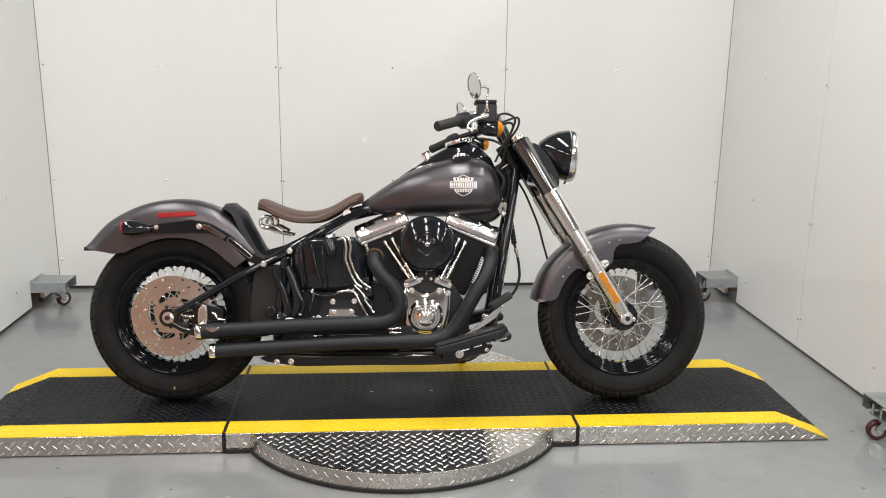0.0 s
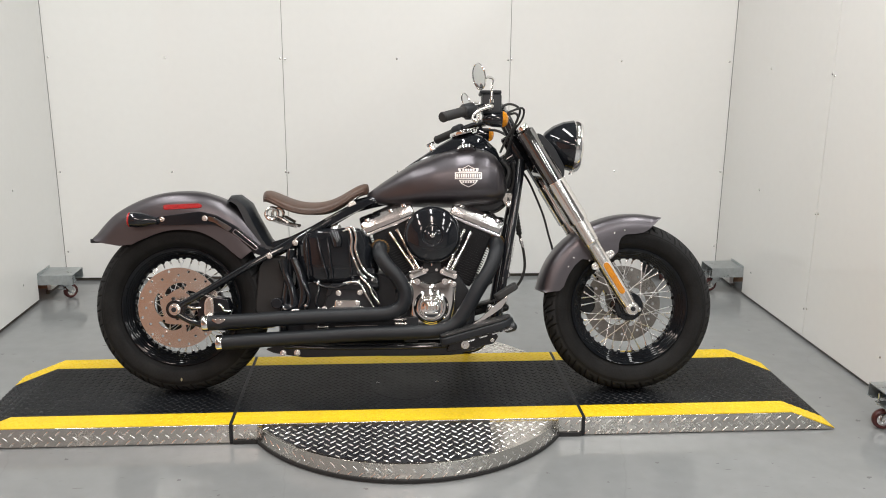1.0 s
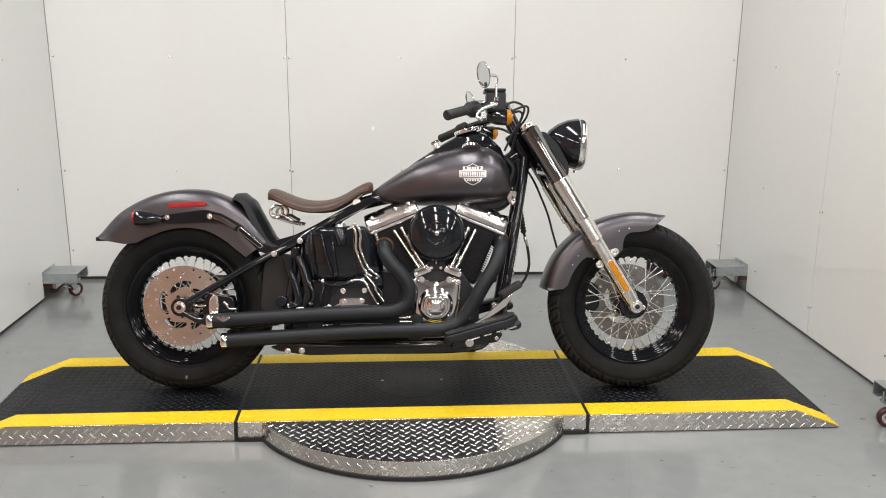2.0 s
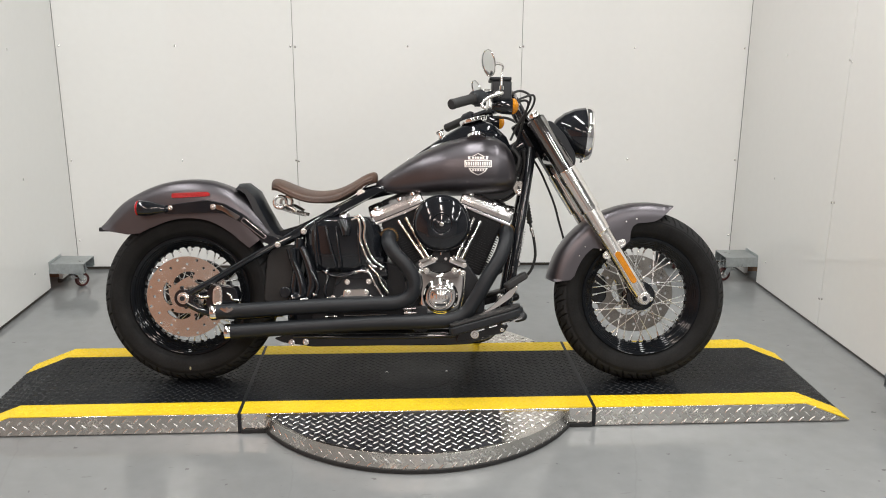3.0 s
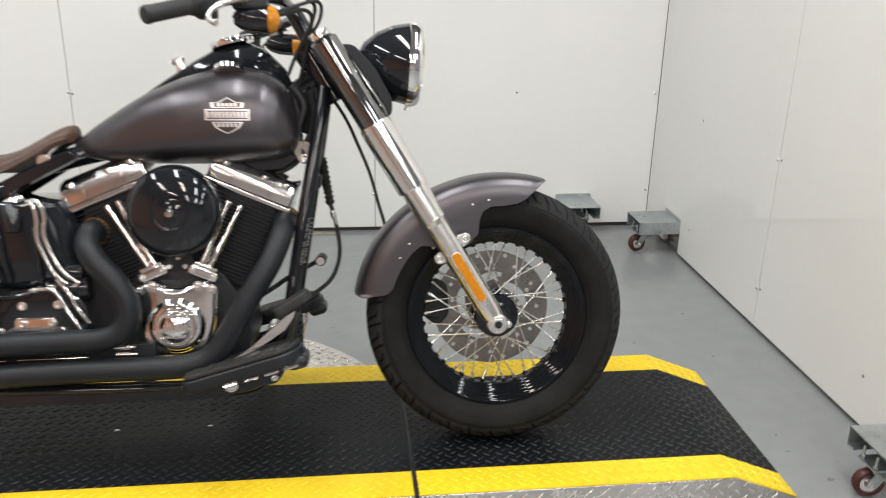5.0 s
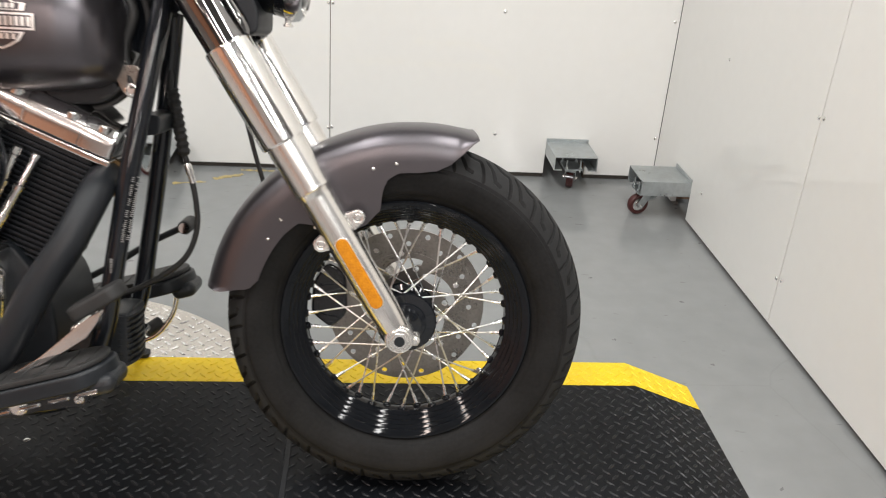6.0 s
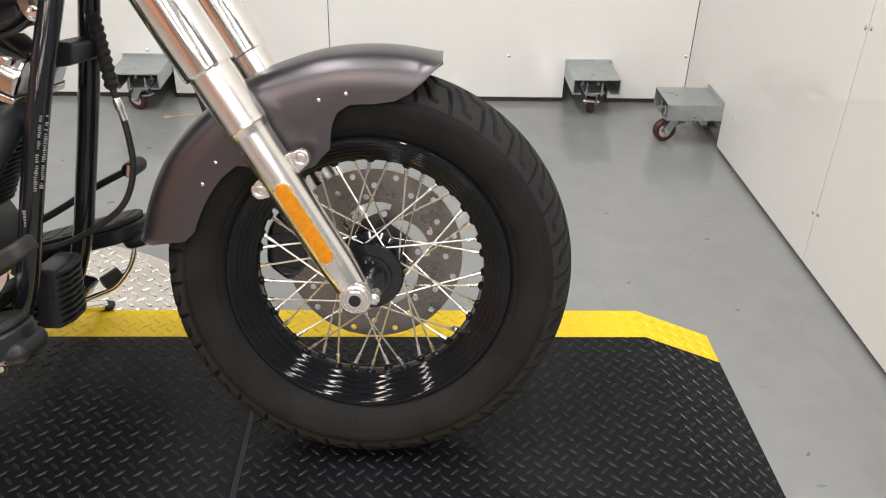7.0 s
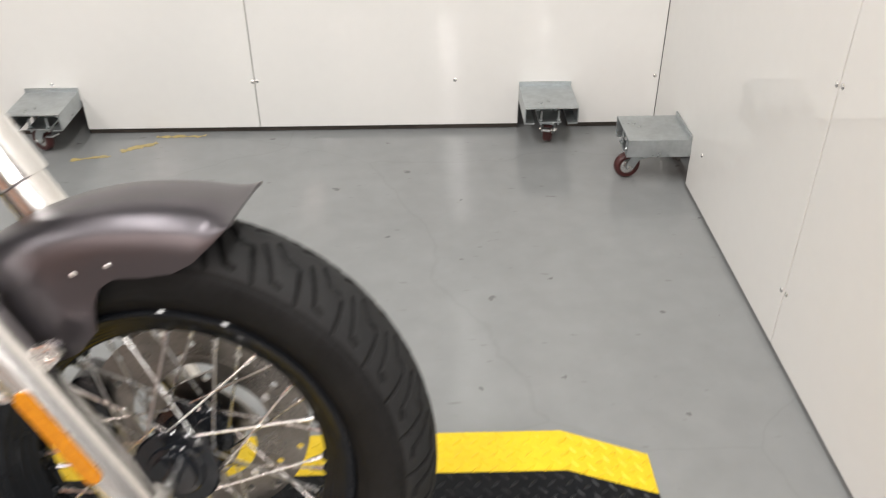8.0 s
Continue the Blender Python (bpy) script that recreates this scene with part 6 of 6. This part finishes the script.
lathe(bm, [(0, 0), (0.0095, 0.0), (0.0105, 0.003), (0.0, 0.003)], 20, aim((1.232, 0.1755, 0.421), (1.232, 0.0, 0.421)))
part("peg_end", bm, M_CHROME, shift)
bm = bmesh.new()
tube(bm, [(0.98, 0.1, 0.17), (1.02, 0.2, 0.145), (1.07, 0.31, 0.105), (1.085, 0.36, 0.088)], 0.011, 14)
stand = P("side_stand", bm, M_CHROME, "chrome side stand resting on the turntable")
bm = bmesh.new()
slab(bm, rounded([(-0.018, -0.014), (0.018, -0.014), (0.018, 0.014), (-0.018, 0.014)], 0.01), -0.005, 0.005, 0.002, m=pose(1.086, 0.366, 0.0845, 12.2) @ pose(0, 0, 0, -90))
part("stand_foot", bm, M_FIN, stand)
bm = bmesh.new()
tube(bm, [(1.05, 0.28, 0.118), (1.097, 0.3, 0.135), (1.138, 0.3, 0.155), (1.168, 0.3, 0.193), (1.18, 0.3, 0.224), (1.184, 0.3, 0.255)], 0.006, 12)
lathe(bm, [(0, -0.009), (0.006, -0.0065), (0.009, 0), (0.006, 0.0065), (0, 0.009)], 14, pose(1.184, 0.3, 0.262))
part("stand_tab", bm, M_CHROME, stand)
bm = bmesh.new()
rod(bm, (1.12, 0.285, 0.165), (1.145, 0.31, 0.18), 0.014, seg=16)
part("stand_bumper", bm, M_TRIMRUB, stand)

# front caliper on the left of the wheel
bm = bmesh.new()
slab(bm, rounded([(1.492, 0.30), (1.53, 0.27), (1.56, 0.30), (1.555, 0.38), (1.52, 0.40), (1.495, 0.36)], 0.014), 0.045, 0.105, 0.006)
P("front_caliper", bm, M_GLOSS, "gloss black front brake caliper")

# ---- bars and controls ----
bm = bmesh.new()
half = [(1.19, 0.0, 1.03), (1.188, 0.09, 1.034), (1.17, 0.19, 1.036), (1.125, 0.27, 1.028), (1.04, 0.338, 1.003), (0.96, 0.408, 0.974)]
tube(bm, [(x, -y, z) for x, y, z in reversed(half)] + half[1:], 0.0127, 16)
handlebar = P("handlebar", bm, M_GLOSS, "gloss black handlebar")
for s in (-1, 1):
    bm = bmesh.new()
    tube(bm, [(1.228, s * 0.05, 0.965), (1.21, s * 0.05, 1.0), (1.19, s * 0.05, 1.034)], 0.019, 16)
    part("riser", bm, M_GLOSS, handlebar)
    a, b = Vector((1.03, s * 0.345, 1.0)), Vector((0.955, s * 0.413, 0.972))
    bm = bmesh.new()
    lathe(bm, [(0, 0), (0.019, 0.0), (0.0195, 0.005), (0.0165, 0.008), (0.0165, 0.09), (0.0175, 0.095), (0.0175, 0.1), (0.0155, 0.104), (0, 0.105)], 24, aim(a, b))
    part("grip", bm, M_TRIMRUB, handlebar, "black rubber grip")
    bm = bmesh.new()
    lathe(bm, [(0, 0), (0.02, 0), (0.024, 0.006), (0.024, 0.04), (0.02, 0.046), (0, 0.046)], 24, aim(a + (a - b).normalized() * 0.045, b))
    box(bm, -0.018, 0.022, -0.014, 0.014, -0.032, 0.01, 0.006, Matrix.Translation(a + (a - b).normalized() * 0.03))
    part("switch_housing", bm, M_SATIN, handlebar)
    # lever and its perch
    bm = bmesh.new()
    tube(bm, [(1.155, s * 0.25, 1.03), (1.13, s * 0.285, 1.026), (1.10, s * 0.315, 1.017)], [0.012, 0.014, 0.011], 12)
    tube(bm, [(1.12, s * 0.315, 1.012), (1.085, s * 0.345, 0.988), (1.05, s * 0.375, 0.97), (1.01, s * 0.41, 0.955), (0.985, s * 0.435, 0.951)] if s > 0 else [(1.12, s * 0.315, 1.02), (1.085, s * 0.335, 1.006), (1.062, s * 0.345, 0.988), (1.06, s * 0.35, 0.975), (1.075, s * 0.36, 0.966)], [0.0075, 0.0065, 0.0055, 0.0055, 0.007], 10)
    part("hand_lever", bm, M_CAST, handlebar, "satin silver hand lever")
bm = bmesh.new()
box(bm, 1.095, 1.162, -0.30, -0.235, 1.0, 1.068, 0.008)
box(bm, 1.087, 1.161, -0.303, -0.232, 1.066, 1.078, 0.004)
part("brake_reservoir", bm, M_SATIN, handlebar, "black brake fluid reservoir")
for s in (-1, 1):
    y = s * 0.275
    a, b = Vector((1.095, y, 0.985)), Vector((1.165, y, 0.983))
    bm = bmesh.new()
    lathe(bm, [(0, 0), (0.012, 0.002), (0.021, 0.015), (0.0265, 0.035), (0.028, 0.062), (0.028, 0.07), (0, 0.07)], 28, aim(a, b))
    rod(bm, (1.13, y, 0.99), (1.135, y, 1.03), 0.008)
    sig = P("turn_signal", bm, M_GLOSS, "gloss black bullet turn signal")
    bm = bmesh.new()
    lathe(bm, [(0.027, 0.0), (0.027, 0.006), (0.022, 0.014), (0.012, 0.02), (0, 0.022), (0, 0.0)], 28, aim((1.1655, y, 0.9835), (1.3, y, 0.983)))
    part("lens", bm, M_ORANGE, sig, "orange signal lens")
    # mirror
    if s < 0:
        st = [(1.127, -0.30, 1.045), (1.128, -0.302, 1.09), (1.131, -0.305, 1.114), (1.118, -0.32, 1.118), (1.098, -0.338, 1.116)]
        c, face = Vector((1.083, -0.352, 1.116)), Vector((-0.74, -0.6, -0.34))
    else:
        st = [(1.127, 0.30, 1.045), (1.128, 0.302, 1.09), (1.131, 0.305, 1.114), (1.118, 0.32, 1.118), (1.098, 0.338, 1.118)]
        c, face = Vector((1.083, 0.352, 1.122)), Vector((-0.86, -0.45, -0.3))
    bm = bmesh.new()
    tube(bm, st, 0.0048, 12, 6)
    lathe(bm, [(0, 0), (0.009, 0), (0.009, 0.012), (0.006, 0.014), (0, 0.014)], 16, pose(st[0][0], st[0][1], st[0][2] - 0.01))
    mir = P("rear_mirror", bm, M_CHROME, "chrome oval rear mirror")
    zax = face.normalized()
    xax = Vector((0, 0, 1)).cross(zax).normalized()
    m = Matrix.Translation(c) @ Matrix((xax, zax.cross(xax), zax)).transposed().to_4x4() @ Matrix.Rotation(radians(14 * s), 4, "Z") @ Matrix.Diagonal((0.86, 1.25, 1, 1))
    bm = bmesh.new()
    lathe(bm, [(0.0, -0.016), (0.016, -0.014), (0.03, -0.006), (0.0365, 0.003), (0.036, 0.006), (0.0335, 0.0065), (0.033, 0.004)], 36, m)
    part("mirror_shell", bm, M_CHROME, mir)
    bm = bmesh.new()
    lathe(bm, [(0.0332, 0.0035), (0.0, 0.0042)], 36, m)
    part("mirror_glass", bm, M_MIRROR, mir, "mirror glass")

# cables and small lines
for nm, pts, r, mat in (
        ("brake_hose", [(1.15, -0.27, 1.02), (1.20, -0.2, 1.045), (1.245, -0.12, 1.035), (1.235, -0.08, 0.99), (1.22, -0.05, 0.93), (1.2, -0.03, 0.86)], 0.0042, M_TRIMRUB),
        ("throttle_cable", [(1.10, -0.3, 0.985), (1.17, -0.2, 1.0), (1.225, -0.14, 1.02), (1.238, -0.1, 1.0), (1.205, -0.07, 0.94), (1.18, -0.06, 0.885)], 0.0042, M_TRIMRUB),
        ("throttle_cable", [(1.11, -0.29, 0.98), (1.18, -0.2, 1.01), (1.252, -0.13, 1.04), (1.256, -0.1, 1.005), (1.215, -0.07, 0.95)], 0.004, M_TRIMRUB),
        ("clutch_cable", [(1.12, 0.28, 1.0), (1.2, 0.2, 0.99), (1.26, 0.1, 0.92), (1.25, 0.06, 0.8), (1.245, 0.05, 0.70), (1.252, 0.05, 0.63), (1.273, 0.05, 0.56), (1.285, 0.05, 0.50), (1.286, 0.05, 0.45), (1.268, 0.05, 0.40), (1.23, 0.05, 0.365), (1.17, 0.05, 0.33), (1.10, 0.05, 0.31)], 0.0052, M_TRIMRUB),
        ("front_brake_line", [(1.26, 0.1, 0.86), (1.305, 0.095, 0.79), (1.335, 0.09, 0.725), (1.365, 0.09, 0.65), (1.39, 0.09, 0.56), (1.43, 0.095, 0.45), (1.52, 0.1, 0.37)], 0.0042, M_TRIMRUB),
        ("wiring_loom", [(1.19, -0.03, 0.86), (1.215, -0.045, 0.82), (1.2, -0.05, 0.76), (1.215, -0.06, 0.70)], 0.008, M_TRIMRUB)):
    bm = bmesh.new()
    tube(bm, pts, r, 10, 8)
    P(nm, bm, mat, "black cable" if "able" in nm else "")
bm = bmesh.new()
lathe(bm, [(0, 0)] + [(0.0088 if k % 2 else 0.0118, 0.006 * k) for k in range(20)] + [(0, 0.12)], 16, aim((1.2475, 0.05, 0.695), (1.268, 0.05, 0.572)))
P("cable_boot", bm, M_TRIMRUB, "black ribbed cable boot")
bm = bmesh.new()
lathe(bm, [(0, 0), (0.006, 0), (0.007, 0.004), (0.007, 0.018), (0.0055, 0.02), (0.0055, 0.036), (0, 0.037)], 14, aim((1.270, 0.05, 0.567), (1.283, 0.05, 0.525)))
P("cable_adjuster", bm, M_BOLT, "metal cable adjuster")
bm = bmesh.new()
slab(bm, rounded([(1.18, 0.738), (1.226, 0.738), (1.228, 0.695), (1.213, 0.683), (1.198, 0.694)], 0.01), -0.064, -0.055, 0.002)
rod(bm, (1.2, -0.058, 0.735), (1.2, -0.02, 0.75), 0.01)
lug = P("tank_mount", bm, M_DARKDISC, "grey metal tank mounting tab")
bm = bmesh.new()
lathe(bm, [(0, 0), (0.0105, 0), (0.0115, 0.002), (0.0105, 0.005), (0.0078, 0.006), (0.006, 0.003), (0, 0.003)], 24, pose(1.213, -0.064, 0.699, 90))
part("mount_bolt", bm, M_BOLT, lug)
bm = bmesh.new()
slab(bm, rounded([(1.215, 0.622), (1.247, 0.626), (1.25, 0.657), (1.222, 0.66)], 0.006), -0.04, 0.06, 0.003)
P("downtube_bracket", bm, M_SATIN)
# invented black block that deepens the dark under the tank
bm = bmesh.new()
slab(bm, rounded([(1.07, 0.668), (1.16, 0.672), (1.19, 0.69), (1.19, 0.712), (1.08, 0.705)], 0.012), -0.06, 0.05, 0.006)
P("dark_filler", bm, M_FIN, "dull black block added under the tank")
for dy, dz in ((-0.03, 0.0), (-0.045, 0.014), (-0.02, 0.022)):
    bm = bmesh.new()
    tube(bm, [(1.1, dy, 0.66 + dz), (1.17, dy - 0.01, 0.672 + dz), (1.215, dy, 0.715 + dz), (1.235, dy + 0.01, 0.78 + dz), (1.23, dy, 0.85)], 0.0055, 10)
    P("wire", bm, M_TRIMRUB, "black wire")
# white print and a bar label on the right downtube
for i in range(34):
    t = i / 33
    x, z = 1.222 - 0.021 * t, 0.565 - 0.105 * t
    for dx, dy in ((-0.001, 0.0), (0.0062, 0.0042)):
        if random.random() < 0.22:
            continue
        bm = bmesh.new()
        box(bm, -random.uniform(0.001, 0.0026), random.uniform(0.001, 0.0026), -0.0005, 0.0005, -0.0009, 0.0009, 0, pose(x + 0.004 + dx, -0.108 - 0.002 * t + dy, z, 0, 10, 30))
        P("print_bar", bm, M_PRINT, parent=frame_top)
for i in range(6):
    bm = bmesh.new()
    box(bm, -0.005, 0.005, -0.0006, 0.0006, -0.0014, 0.0014, 0, pose(1.19, -0.1135, 0.43 - i * 0.0042, 0, 10, 20))
    P("print_bar", bm, M_PRINT, parent=frame_top)
for x, z in ((1.602, 0.592), (1.64, 0.602), (1.453, 0.5), (1.432, 0.467), (1.51, 0.49)):
    bm = bmesh.new()
    lathe(bm, [(0, 0.0016), (0.002, 0.0014), (0.0027, 0.0008), (0.003, 0)], 14, pose(x, -0.079, z, 90))
    part("rivet", bm, M_CAST, front_fender)
